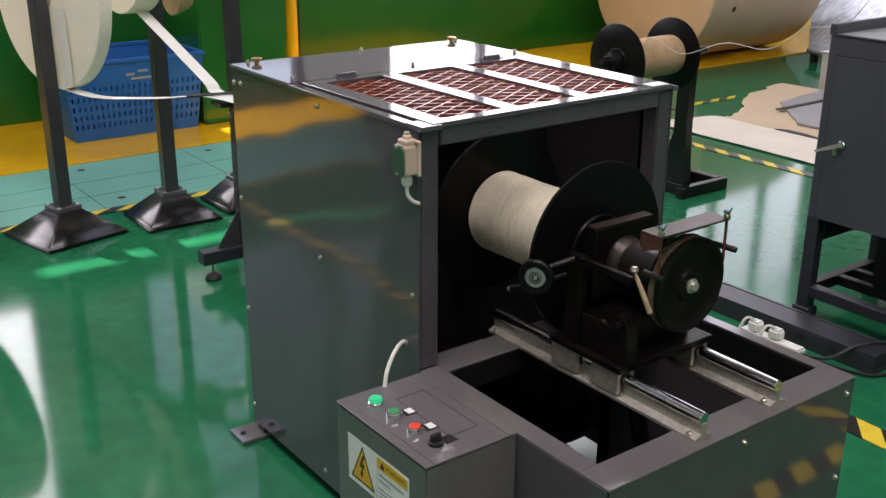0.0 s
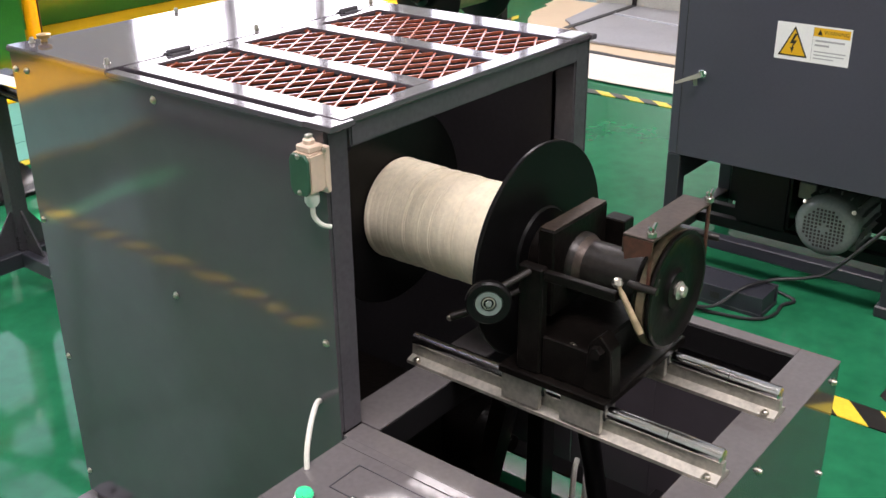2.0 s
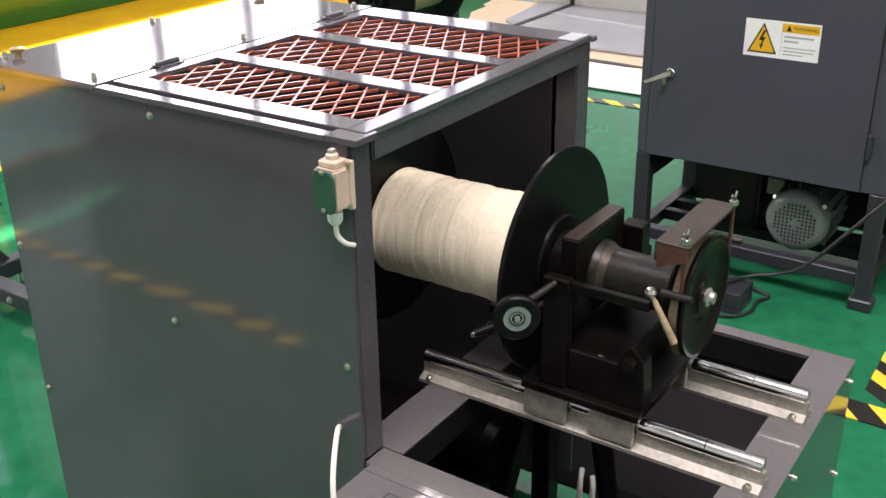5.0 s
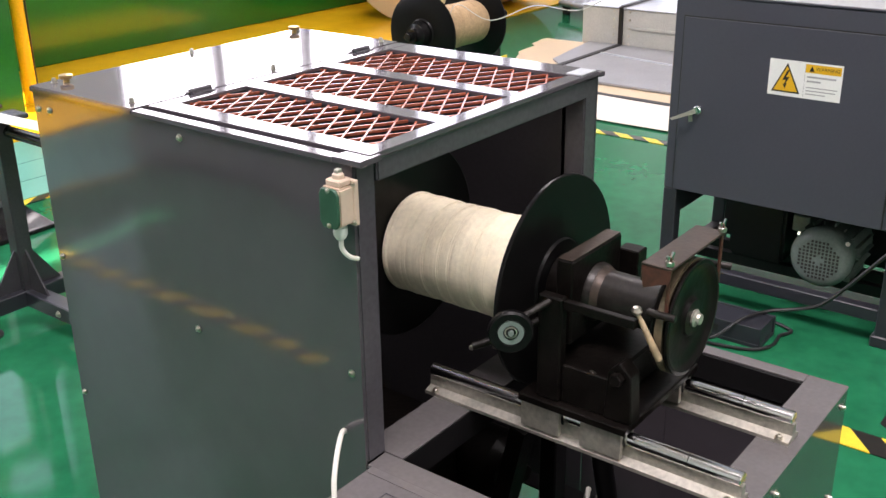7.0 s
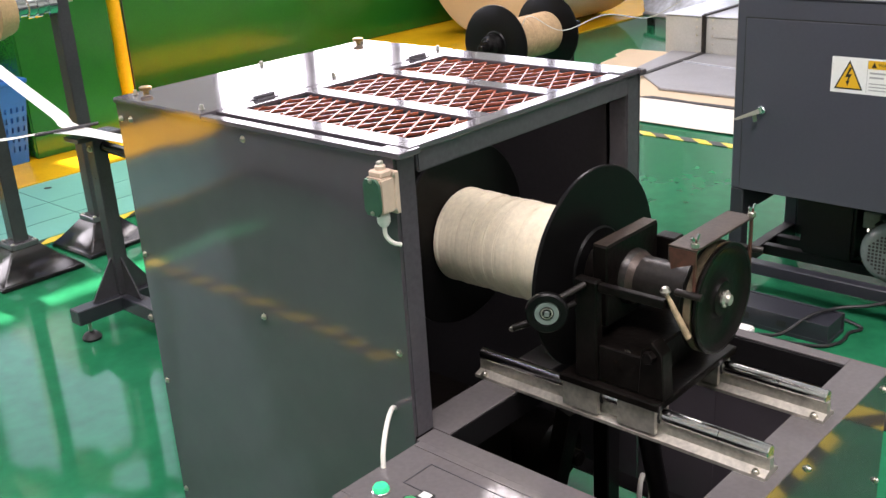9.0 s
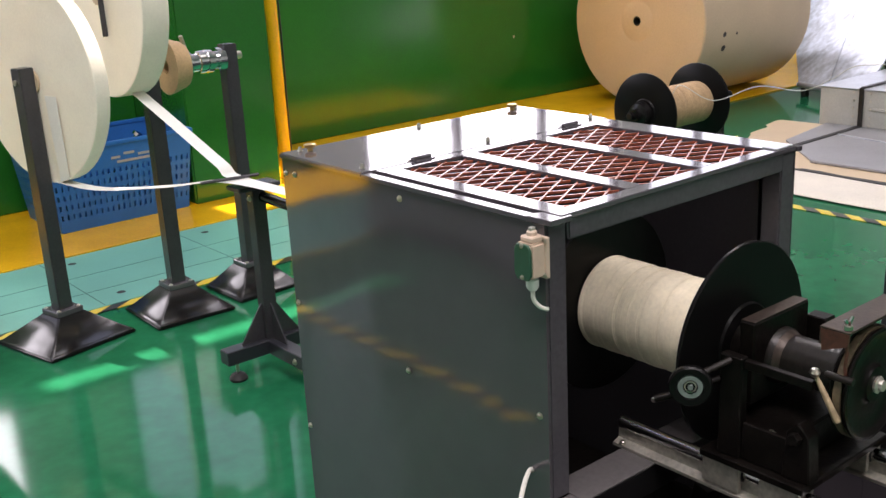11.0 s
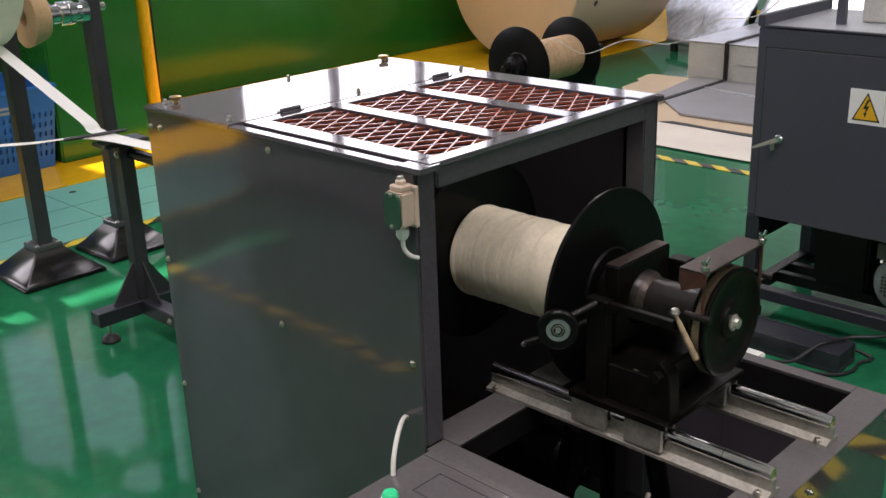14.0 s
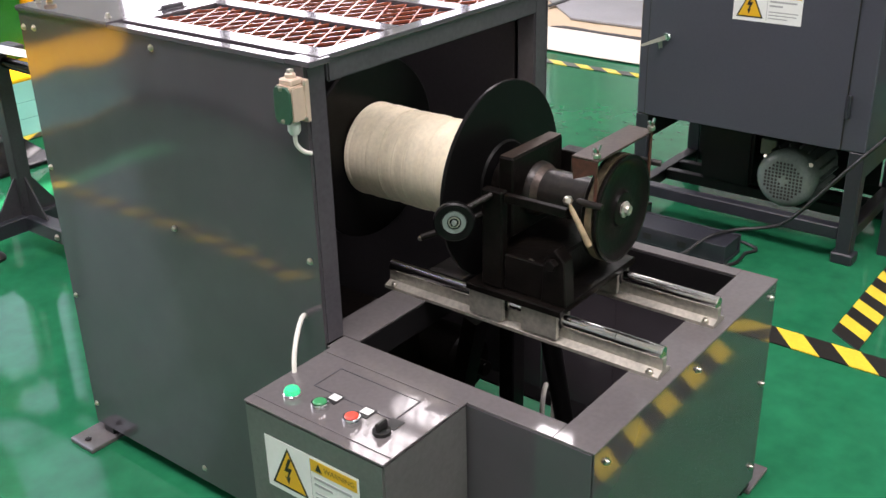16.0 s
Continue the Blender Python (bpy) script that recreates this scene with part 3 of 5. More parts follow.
# control box
cx0, cx1, cy0, cy1 = -0.205, -0.0035, -0.305, -0.012
ctl = part("control_box", box(cx0, cx1, cy0, cy1, 0.20, DZ - 0.001, 0.003, seg=2), "deck", mach, "dark grey control box with push buttons")
part("box_lid", box(cx0 - 0.001, cx1, cy0 - 0.001, cy1, DZ - 0.0005, DZ + 0.003, 0.001), "deck", ctl)
for dims in ((-0.112, -0.046, -0.247, -0.245), (-0.112, -0.046, -0.078, -0.076), (-0.112, -0.110, -0.245, -0.078), (-0.048, -0.046, -0.245, -0.078)):
    part("hatch_rim", box(*dims, DZ + 0.003, DZ + 0.0045, 0.0004), "frame", ctl)
part("hatch", box(-0.1095, -0.0485, -0.2445, -0.0785, DZ + 0.003, DZ + 0.0038, 0.0003), "deck", ctl)
part("lid_fold", box(-0.1875, -0.1845, cy0 + 0.001, cy1 - 0.001, DZ + 0.003, DZ + 0.0045, 0.0006), "deck", ctl)
part("lid_fold", box(-0.0225, -0.0195, cy0 + 0.001, cy1 - 0.001, DZ + 0.003, DZ + 0.0045, 0.0006), "deck", ctl)
ZT = DZ + 0.003
lamp = part("pilot_lamp", lathe((-0.151, -0.067, ZT), (0, 0, 1), [(0, 0), (0, 0.0145), (0.004, 0.0145), (0.005, 0.013), (0.005, 0)], 24), "chrome", ctl)
part("lens", lathe((-0.151, -0.067, ZT + 0.005), (0, 0, 1), [(0, 0), (0, 0.0135), (0.004, 0.0135), (0.008, 0.011), (0.0095, 0.006), (0.010, 0)], 24), "glass_lamp", lamp, "lit green lens")
for y, col, lab in ((-0.130, "btn_green", "green push button"), (-0.197, "btn_red", "red push button")):
    btn = part("push_button", lathe((-0.152, y, ZT), (0, 0, 1), [(0, 0), (0, 0.0145), (0.010, 0.0145), (0.012, 0.0135), (0.012, 0.0115), (0.008, 0.0115), (0.008, 0)], 28), "chrome", ctl, lab)
    part("button_cap", lathe((-0.152, y, ZT + 0.008), (0, 0, 1), [(0, 0), (0, 0.011), (0.005, 0.011), (0.006, 0.0095), (0.0055, 0)], 24), col, btn)
    part("button_plate", box(-0.133, -0.106, y - 0.012, y + 0.012, ZT, ZT + 0.0015, 0.0003), "btn_black", btn)
    part("button_mark", box(-0.125, -0.110, y - 0.009, y + 0.009, ZT + 0.0015, ZT + 0.002, 0), "label", btn)
sw = part("rotary_switch", lathe((-0.146, -0.252, ZT), (0, 0, 1), [(0, 0), (0, 0.0145), (0.006, 0.0145), (0.007, 0.012), (0.007, 0)], 24), "btn_black", ctl)
part("grip", box(-0.157, -0.135, -0.256, -0.248, ZT + 0.007, ZT + 0.021, 0.002), "btn_black", sw)
part("button_plate", box(-0.131, -0.106, -0.264, -0.240, ZT, ZT + 0.0015, 0.0003), "btn_black", sw)


def warning_label(face_x, y0, y1, z0, z1, parent):
    """Warning label on a face that looks towards -x; y0 is its end on the viewer's left."""
    def bar(ya, yb, za, zb, mat, d, p, name):
        return part(name, box(face_x - d - 0.0004, face_x - d, min(ya, yb), max(ya, yb), za, zb, 0), mat, p)
    w, h = y1 - y0, z1 - z0
    lab = bar(y0, y1, z0, z1, "label", 0.0, parent, "warning_label")
    lab["label"] = "white and yellow electric hazard warning label"

    def P(u, v, d):
        return Vector((face_x - d, y0 + w * u, z0 + h * v))
    tri = [P(0.05, 0.10, 0.0004), P(0.45, 0.10, 0.0004), P(0.25, 0.92, 0.0004)]
    part("triangle", prism(tri, (-0.0004, 0, 0)), "ink", lab, smooth=False)
    mid = sum(tri, Vector()) / 3
    part("triangle", prism([mid + (p - mid) * 0.84 + Vector((-0.0004, 0, 0)) for p in tri], (-0.0004, 0, 0)), "label_yellow", lab, smooth=False)
    bolt_shape = [(0.255, 0.72), (0.198, 0.44), (0.244, 0.45), (0.225, 0.33), (0.208, 0.34), (0.238, 0.20), (0.262, 0.36), (0.246, 0.35), (0.290, 0.54), (0.243, 0.53), (0.288, 0.72)]
    part("lightning_sign", prism([P(u, v, 0.0012) for u, v in bolt_shape], (-0.0004, 0, 0)), "ink", lab, smooth=False)
    bar(y0 + w * 0.50, y0 + w * 0.98, z0 + h * 0.72, z0 + h * 0.95, "label_yellow", 0.0005, lab, "header")
    tr = [P(0.55, 0.76, 0.001), P(0.62, 0.76, 0.001), P(0.585, 0.91, 0.001)]
    part("triangle", prism(tr, (-0.0003, 0, 0)), "ink", lab, smooth=False)
    bar(y0 + w * 0.495, y0 + w * 0.50, z0 + h * 0.05, z0 + h * 0.95, "ink_grey", 0.0005, lab, "rule")
    for v, u1 in ((0.58, 0.92), (0.46, 0.72), (0.30, 0.95), (0.21, 0.93), (0.12, 0.80)):
        bar(y0 + w * 0.53, y0 + w * u1, z0 + h * v, z0 + h * (v + (0.05 if v > 0.4 else 0.03)), "ink_grey", 0.0005, lab, "text_bar")
    txt = bpy.data.curves.new("word", "FONT")
    txt.body, txt.size, txt.align_x, txt.align_y = "WARNING", abs(h) * 0.135, "CENTER", "CENTER"
    ob0 = bpy.data.objects.new("word", txt)
    scene.collection.objects.link(ob0)
    me = bpy.data.meshes.new_from_object(ob0.evaluated_get(bpy.context.evaluated_depsgraph_get()))
    bpy.data.objects.remove(ob0)
    b = bmesh.new()
    b.from_mesh(me)
    bpy.data.meshes.remove(me)
    s = 1 if w > 0 else -1
    c = P(0.80, 0.835, 0.0011)
    for v in b.verts:
        v.co = Vector((c.x, c.y + s * v.co.x, c.z + v.co.y))
    part("word", b, "ink", lab, smooth=False)
    return lab


warning_label(cx0 - 0.0002, -0.053, -0.255, 0.362, 0.460, ctl)

part("supply_cable", cable([(0.0, 0.046, 0.548), (-0.016, 0.036, 0.560), (-0.040, 0.020, 0.563), (-0.068, 0.002, 0.552), (-0.090, -0.012, 0.530), (-0.100, -0.020, 0.506)], 0.0042, 8, 10), "cable_white", mach, "white supply cable")

# limit switch by the front post
lsw = part("limit_switch", box(-0.040, -0.003, 0.004, 0.040, 0.918, 0.975, 0.003, seg=2), "beige", mach, "beige limit switch with green cover")
part("switch_flange", box(-0.012, -0.003, 0.0, 0.044, 0.914, 0.982, 0.0015), "beige", lsw)
part("switch_head", box(-0.034, -0.008, 0.008, 0.036, 0.975, 0.985, 0.002), "beige", lsw)
part("plunger_collar", lathe((-0.021, 0.022, 0.985), (0, 0, 1), [(0, 0), (0, 0.0085), (0.006, 0.0085), (0.008, 0.006), (0.008, 0)], 16), "beige", lsw)
part("plunger", box(-0.026, -0.016, 0.018, 0.026, 0.992, 0.9985, 0.001), "alu", lsw, "flat metal plunger")
part("cover", prism([(-0.044, 0.004, 0.925), (-0.044, 0.010, 0.916), (-0.044, 0.034, 0.916), (-0.044, 0.040, 0.925), (-0.044, 0.040, 0.966), (-0.044, 0.034, 0.975), (-0.044, 0.010, 0.975), (-0.044, 0.004, 0.966)], (0.005, 0, 0), bev=0.001), "switch_green", lsw, "dark green cover")
for y, z in ((0.022, 0.9205), (0.022, 0.9725)):
    bolt((-0.044, y, z), (-1, 0, 0), 0.0028, 0.003, lsw)
for y, z in ((0.003, 0.920), (0.003, 0.977), (0.041, 0.977)):
    bolt((-0.012, y, z), (-1, 0, 0), 0.003, 0.003, lsw)
part("gland", lathe((-0.022, 0.022, 0.918), (0, 0, -1), [(0, 0), (0, 0.008), (0.006, 0.008), (0.006, 0.0105), (0.018, 0.0105), (0.024, 0.007), (0.026, 0)], 12), "white_plastic", lsw)
part("lead", cable([(-0.022, 0.022, 0.894), (-0.022, 0.020, 0.878), (-0.016, 0.012, 0.866), (-0.004, 0.006, 0.860)], 0.0036), "cable_white", lsw)
lsw.location.y -= 0.010

# ---------------------------------------------------------------- the sliding winding head, in mid travel
S = 0.015          # travel of the head
AX, AZ = 0.355, 0.728
head = thing("winding_unit", (AX, -0.25 + S, DZ), "oily black winding unit with brake pulley on four bearing blocks", "winding unit")
for x in RX:
    for y0 in (-0.338, -0.226):
        y0 += S
        y1 = y0 + 0.072
        prof = [(-0.0225, 0.012), (-0.0225, 0.058), (0.0225, 0.058), (0.0225, 0.012), (0.0135, 0.012), (0.0135, 0.041), (0.0095, 0.0515), (0, 0.0555), (-0.0095, 0.0515), (-0.0135, 0.041), (-0.0135, 0.012)]
        blk = part("bearing_block", prism([(x + px, y0, DZ + pz) for px, pz in prof], (0, y1 - y0, 0)), "alu", head, "machined aluminium bearing block", smooth=False)
        part("seal_ring", lathe((x, y0 - 0.0005, DZ + 0.041), (0, 1, 0), [(0, 0.0120), (0, 0.0155), (0.004, 0.0155), (0.004, 0.0120), (0, 0.0120)], 20), "rubber", blk)
PZ = DZ + 0.058
part("base_plate", box(0.222, 0.488, -0.348 + S, -0.150 + S, PZ, PZ + 0.014, 0.002), "black", head)
part("base_block", box(0.240, 0.470, -0.30 + S, -0.175 + S, PZ + 0.014, PZ + 0.075, 0.004), "black", head)
part("upright", box(0.232, 0.252, -0.222 + S, -0.178 + S, PZ + 0.014, 0.760, 0.003), "black", head)
part("upright", box(0.458, 0.478, -0.222 + S, -0.178 + S, PZ + 0.014, 0.760, 0.003), "black", head)
part("side_bar", box(0.236, 0.248, -0.345 + S, -0.223 + S, 0.742, 0.757, 0.001), "black", head)
part("side_plate", box(0.238, 0.246, -0.335 + S, -0.223 + S, PZ + 0.014, 0.645, 0.002), "black", head)
part("front_upright", prism([(0.236, -0.35 + S, PZ + 0.014), (0.236, -0.30 + S, PZ + 0.014), (0.236, -0.305 + S, 0.66), (0.236, -0.325 + S, 0.68), (0.236, -0.345 + S, 0.66)], (0.03, 0, 0), bev=0.002), "black", head)
part("bolt_head", rod((0.236, -0.325 + S, 0.655), (0.222, -0.325 + S, 0.655), 0.011, 6), "black", head)
part("set_screw", rod((0.262, -0.338 + S, PZ + 0.014), (0.262, -0.338 + S, PZ + 0.034), 0.006, 6), "zinc", head)
part("bearing_plate", box(0.275, 0.435, -0.215 + S, -0.185 + S, 0.66, 0.806, 0.003), "black", head, "black bearing housing plate")
part("plate_top", box(0.277, 0.433, -0.213 + S, -0.187 + S, 0.8062, 0.8072, 0), "rusty", head, "worn brown top edge")
part("lug", box(0.44, 0.472, -0.245 + S, -0.205 + S, 0.70, 0.775, 0.002), "black", head)
part("spindle_tube", lathe((AX, -0.215 + S, AZ), (0, -1, 0), [(0, 0), (0, 0.050), (0.008, 0.049), (0.018, 0.041), (0.137, 0.0395), (0.137, 0.0)], 32), "dirty", head, "dark grey spindle tube")
part("grease_ring", lathe((AX, -0.230 + S, AZ), (0, -1, 0), [(-0.006, 0.0445), (-0.003, 0.0465), (0.004, 0.0425), (0.010, 0.0405)], 32), "rusty", head, "brown grease on the spindle tube")
pul = part("brake_pulley", lathe((AX, -0.355 + S, AZ), (0, -1, 0), [(0, 0), (0, 0.088), (0.004, 0.094), (0.009, 0.089), (0.023, 0.089), (0.028, 0.094), (0.032, 0.0935), (0.0325, 0.088), (0.028, 0.083), (0.025, 0.076), (0.024, 0.060), (0.024, 0.036), (0.027, 0.031), (0.031, 0.029), (0.032, 0.020), (0.032, 0)], 48), "black", head, "black brake pulley")
part("brake_band", lathe((AX, -0.368 + S, AZ), (0, -1, 0), [(-0.003, 0.0895), (-0.003, 0.0935), (0.0095, 0.0935), (0.0095, 0.0895), (-0.003, 0.0895)], 48), "band", pul, "worn brown brake band")
part("grease_nut", lathe((AX, -0.387 + S, AZ), (0, -1, 0), [(0, 0), (0, 0.014), (0.004, 0.015), (0.007, 0.010), (0.012, 0.009), (0.014, 0.0)], 9), "alu", pul, "pale grease on the spindle nut")
bar = part("brake_cover", box(0.262, 0.452, -0.375 + S, -0.325 + S, 0.848, 0.852, 0.001), "rusty", head, "brown steel cover bar")
part("cover_lip", box(0.262, 0.452, -0.328 + S, -0.325 + S, 0.822, 0.848, 0.0008), "rusty", bar)
part("cover_cheek", prism([(0.262, -0.374 + S, 0.848), (0.262, -0.326 + S, 0.848), (0.262, -0.330 + S, 0.812), (0.262, -0.350 + S, 0.820), (0.262, -0.372 + S, 0.828)], (0.003, 0, 0)), "red_brown", bar, "red-brown cheek")
for x, y in ((0.272, -0.366 + S), (0.445, -0.372 + S)):
    st = part("tie_rod", rod((x, y, 0.765), (x, y, 0.866), 0.003, 10), "red_brown", bar)
    part("wing_nut", prism([(x + u, y - 0.0015, 0.858 + w) for u, w in ((-0.013, 0.012), (-0.004, 0), (0.004, 0), (0.013, 0.012), (0.009, 0.014), (0, 0.006), (-0.009, 0.014))], (0, 0.003, 0)), "chrome", st, smooth=False)
    part("nut", rod((x, y, 0.852), (x, y, 0.860), 0.007, 6), "zinc", st)
bar.location.z -= 0.010
bar.location.y -= 0.012
part("band_lug", rod((0.262, -0.352 + S, 0.765), (0.262, -0.398 + S, 0.765), 0.006), "dirty", head)
part("band_lug", rod((0.452, -0.352 + S, 0.782), (0.468, -0.396 + S, 0.777), 0.006), "dirty", head)
lev = part("lever", lathe((0.246, -0.343 + S, 0.768), (0.01, -0.035, -0.07), [(0, 0), (0, 0.0035), (0.012, 0.0035), (0.014, 0.0042), (0.080, 0.0058), (0.083, 0.005), (0.083, 0)], 14), "lever", head, "worn pale lever handle")
part("lever_ball", lathe((0.246, -0.343 + S, 0.768 - 0.006), (0, 0, 1), [(0, 0), (0.002, 0.006), (0.008, 0.009), (0.014, 0.006), (0.016, 0)], 14), "zinc", lev)
whl = part("guide_wheel", lathe((0.158, -0.177 + S, 0.727), (-0.8, -0.6, 0), [(0, 0), (0, 0.033), (0.004, 0.035), (0.012, 0.035), (0.015, 0.032), (0.015, 0.022), (0.011, 0.021), (0.011, 0)], 32), "flange", head, "small black guide wheel")
WC, WN = Vector((0.1492, -0.1836 + S, 0.727)), Vector((-0.8, -0.6, 0))
for r0, r1, h_, mt in ((0.0115, 0.0205, 0.003, "motor"), (0.0075, 0.010, 0.003, "alu"), (0.0, 0.005, 0.006, "motor")):
    part("wheel_bearing", lathe(WC, WN, [(0, r0), (0, r1), (h_, r1 - 0.0006), (h_, r0 + 0.0005 if r0 else 0)], 28), mt, whl)
part("wheel_arm", rod((0.240, -0.200 + S, 0.752), (0.160, -0.176 + S, 0.735), 0.006), "dirty", head)
pin = part("crank_pin", rod((0.182, -0.150 + S, 0.696), (0.146, -0.113 + S, 0.682), 0.0062), "black", head)
part("pin_end", rod((0.146, -0.113 + S, 0.682), (0.143, -0.115 + S, 0.6806), 0.0052), "zinc", pin)
part("crank_arm", rod((0.25, -0.185 + S, 0.715), (0.182, -0.152 + S, 0.696), 0.006), "black", head)
bolt((0.25, -0.27 + S, PZ + 0.075), (0, 0, 1), 0.005, 0.005, head, "zinc", "stud")

# yarn spool on the spindle
F0, F1 = -0.134 + S, 0.173 + S
spool = thing("yarn_spool", (AX, (F0 + F1) / 2, AZ - 0.18), "black flanged spool wound with cream paper yarn", "spool")
for y, s in ((F0, -1), (F1, 1)):
    part("flange", lathe((AX, y, AZ), (0, s, 0), [(0, 0), (0, 0.181), (0.0015, 0.183), (0.006, 0.183), (0.0075, 0.181), (0.0075, 0.075), (0.012, 0.072), (0.012, 0.03), (0.012, 0)], 72), "flange", spool, "thin black steel flange")
part("hub", rod((AX, F0 - 0.012, AZ), (AX, F0 - 0.050, AZ), 0.05, 24), "black", spool)


def winding(p0, way, length, radius, pitch, wob, seed, groove=0.0014):
    """Turns of yarn side by side, a little uneven."""
    rnd = random.Random(seed)
    prof = [(0, 0.02), (0, radius * 0.98)]
    lump = [rnd.uniform(-1, 1) for _ in range(40)]
    d = 0.0
    while d < length - pitch:
        step = pitch * rnd.choice((0.5, 0.6, 0.8, 1.0, 1.6, 2.2))
        s = d / length * 36
        i = int(s)
        r = radius + wob * (lump[i] * (1 - s + i) + lump[i + 1] * (s - i))
        prof += [(d, r - rnd.uniform(0.15, 1.0) * groove), (d + step * 0.25, r), (d + step * 0.75, r + rnd.uniform(-0.0004, 0.0004))]
        d += step
    prof += [(length, radius * 0.98), (length, 0.02)]
    return lathe(p0, way, prof, 56)


part("winding", winding((AX, F0 + 0.001, AZ), (0, 1, 0), F1 - F0 - 0.002, 0.0905, 0.0048, 0.0032, 3, 0.0014), "yarn", spool, "cream paper yarn winding")

# ---------------------------------------------------------------- electric cabinet with motor under it
CX = 1.90
cab = thing("electric_cabinet", (2.15, 0.03, 0), "dark grey steel electric cabinet on open legs with closed door", "cabinet")
CY0, CY1, CT = -0.335, 0.412, 0.968
for x0 in (CX, CX + 0.42):
    for y0 in (CY0, CY1 - 0.045):
        part("leg", box(x0, x0 + 0.045, y0, y0 + 0.045, 0.03, 0.36, 0.003), "rail_dark", cab)
        part("foot", box(x0 - 0.006, x0 + 0.05, y0 - 0.012, y0 + 0.055, 0.0, 0.035, 0.004), "rail_dark", cab)
part("body", box(CX, CX + 0.465, CY0, CY1, 0.36, CT, 0.004), "cabinet", cab)
door = part("door", box(CX - 0.004, CX - 0.0005, -0.262, 0.379, 0.362, 0.905, 0.0015), "cabinet", cab, "closed flat cabinet door")
part("door_gap", box(CX - 0.0005, CX, -0.266, 0.383, 0.361, 0.909, 0), "ink", cab)
part("tray_rim", box(CX - 0.003, CX + 0.47, CY1 - 0.020, CY1 + 0.004, CT, CT + 0.035, 0.003), "cabinet", cab)
part("tray_rim", box(CX - 0.003, CX + 0.012, CY0 - 0.004, CY1 - 0.022, CT, CT + 0.005, 0.001), "cabinet", cab)
pst = part("guide_post", box(CX + 0.12, CX + 0.145, 0.20, 0.225, CT + 0.004, CT + 0.20, 0.002), "cabinet", cab)
part("guide_pulley", lathe((CX + 0.115, 0.2125, CT + 0.19), (-1, 0, 0), [(0, 0), (0, 0.05), (0.006, 0.052), (0.012, 0.044), (0.018, 0.052), (0.024, 0.05), (0.024, 0)], 28), "rubber", pst, "black guide pulley")
part("tray_box", box(CX + 0.20, CX + 0.44, -0.30, 0.18, CT + 0.004, CT + 0.11, 0.006), "duct", cab, "pale sheet cover")
part("tray", box(CX + 0.018, CX + 0.46, CY0 + 0.016, CY1 - 0.016, CT, CT + 0.004, 0.001), "galv", cab, "pale sheet tray on top")
for z in (0.46, 0.82):
    part("hinge", rod((CX - 0.007, -0.272, z), (CX - 0.007, -0.272, z + 0.07), 0.007, 12), "rail_dark", cab)
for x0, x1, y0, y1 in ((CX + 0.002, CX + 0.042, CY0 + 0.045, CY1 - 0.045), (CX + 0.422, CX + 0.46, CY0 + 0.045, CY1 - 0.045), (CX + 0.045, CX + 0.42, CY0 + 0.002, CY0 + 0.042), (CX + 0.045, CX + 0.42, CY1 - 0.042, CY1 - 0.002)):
    # front rail keeps its paint; the others have shade in their colour
    part("lower_rail", box(x0, x1, y0, y1, 0.075, 0.115, 0.003), "rail_dark" if x0 < CX + 0.01 else "inner_shaded", cab)
part("side_beam", box(CX + 0.046, CX + 0.419, CY1 - 0.042, CY1 - 0.002, 0.272, 0.3595, 0.003), "rail_dark", cab)
part("side_beam", box(CX + 0.046, CX + 0.419, CY0 + 0.002, CY0 + 0.042, 0.272, 0.3595, 0.003), "rail_dark", cab)
# back sheet and block in near-black that stands for shade under the cabinet
part("back_sheet", box(CX + 0.415, CX + 0.418, CY0 + 0.05, CY1 - 0.05, 0.116, 0.359, 0), "inner_shaded", cab)
part("pump_block", box(CX + 0.16, CX + 0.38, 0.06, 0.24, 0.116, 0.32, 0.01, seg=2), "inner_shaded", cab, "block behind the motor, darkened in colour for shade")
lock = part("lock", lathe((CX - 0.004, 0.316, 0.627), (-1, 0, 0), [(0, 0), (0, 0.014), (0.006, 0.014), (0.010, 0.011), (0.010, 0)], 20), "chrome", door, "chrome lock with key")
part("key", prism([(CX - 0.018, 0.318, 0.634), (CX - 0.018, 0.314, 0.620), (CX - 0.060, 0.372, 0.600), (CX - 0.062, 0.378, 0.606)], (-0.003, 0, 0)), "zinc", lock)
part("key_tag", prism([(CX - 0.020, 0.325, 0.616), (CX - 0.020, 0.338, 0.612), (CX - 0.020, 0.334, 0.590), (CX - 0.020, 0.322, 0.594)], (-0.002, 0, 0)), "zinc", lock)
warning_label(CX - 0.0042, 0.106, -0.103, 0.708, 0.812, door)

mot = thing("electric_motor", (2.08, -0.04, 0.115), "grey-green electric motor with perforated fan cover under the cabinet", "motor")
part("fan_cover", lathe((2.035, -0.083, 0.203), (-1, 0, 0), [(0, 0.092), (0.036, 0.096), (0.050, 0.0935), (0.061, 0.086), (0.068, 0.074), (0.0715, 0.062), (0.0722, 0.0)], 36), "motor", mot)
part("housing", lathe((2.035, -0.083, 0.203), (1, 0, 0), [(0, 0), (0, 0.088), (0.18, 0.088), (0.18, 0)], 36), "motor", mot)
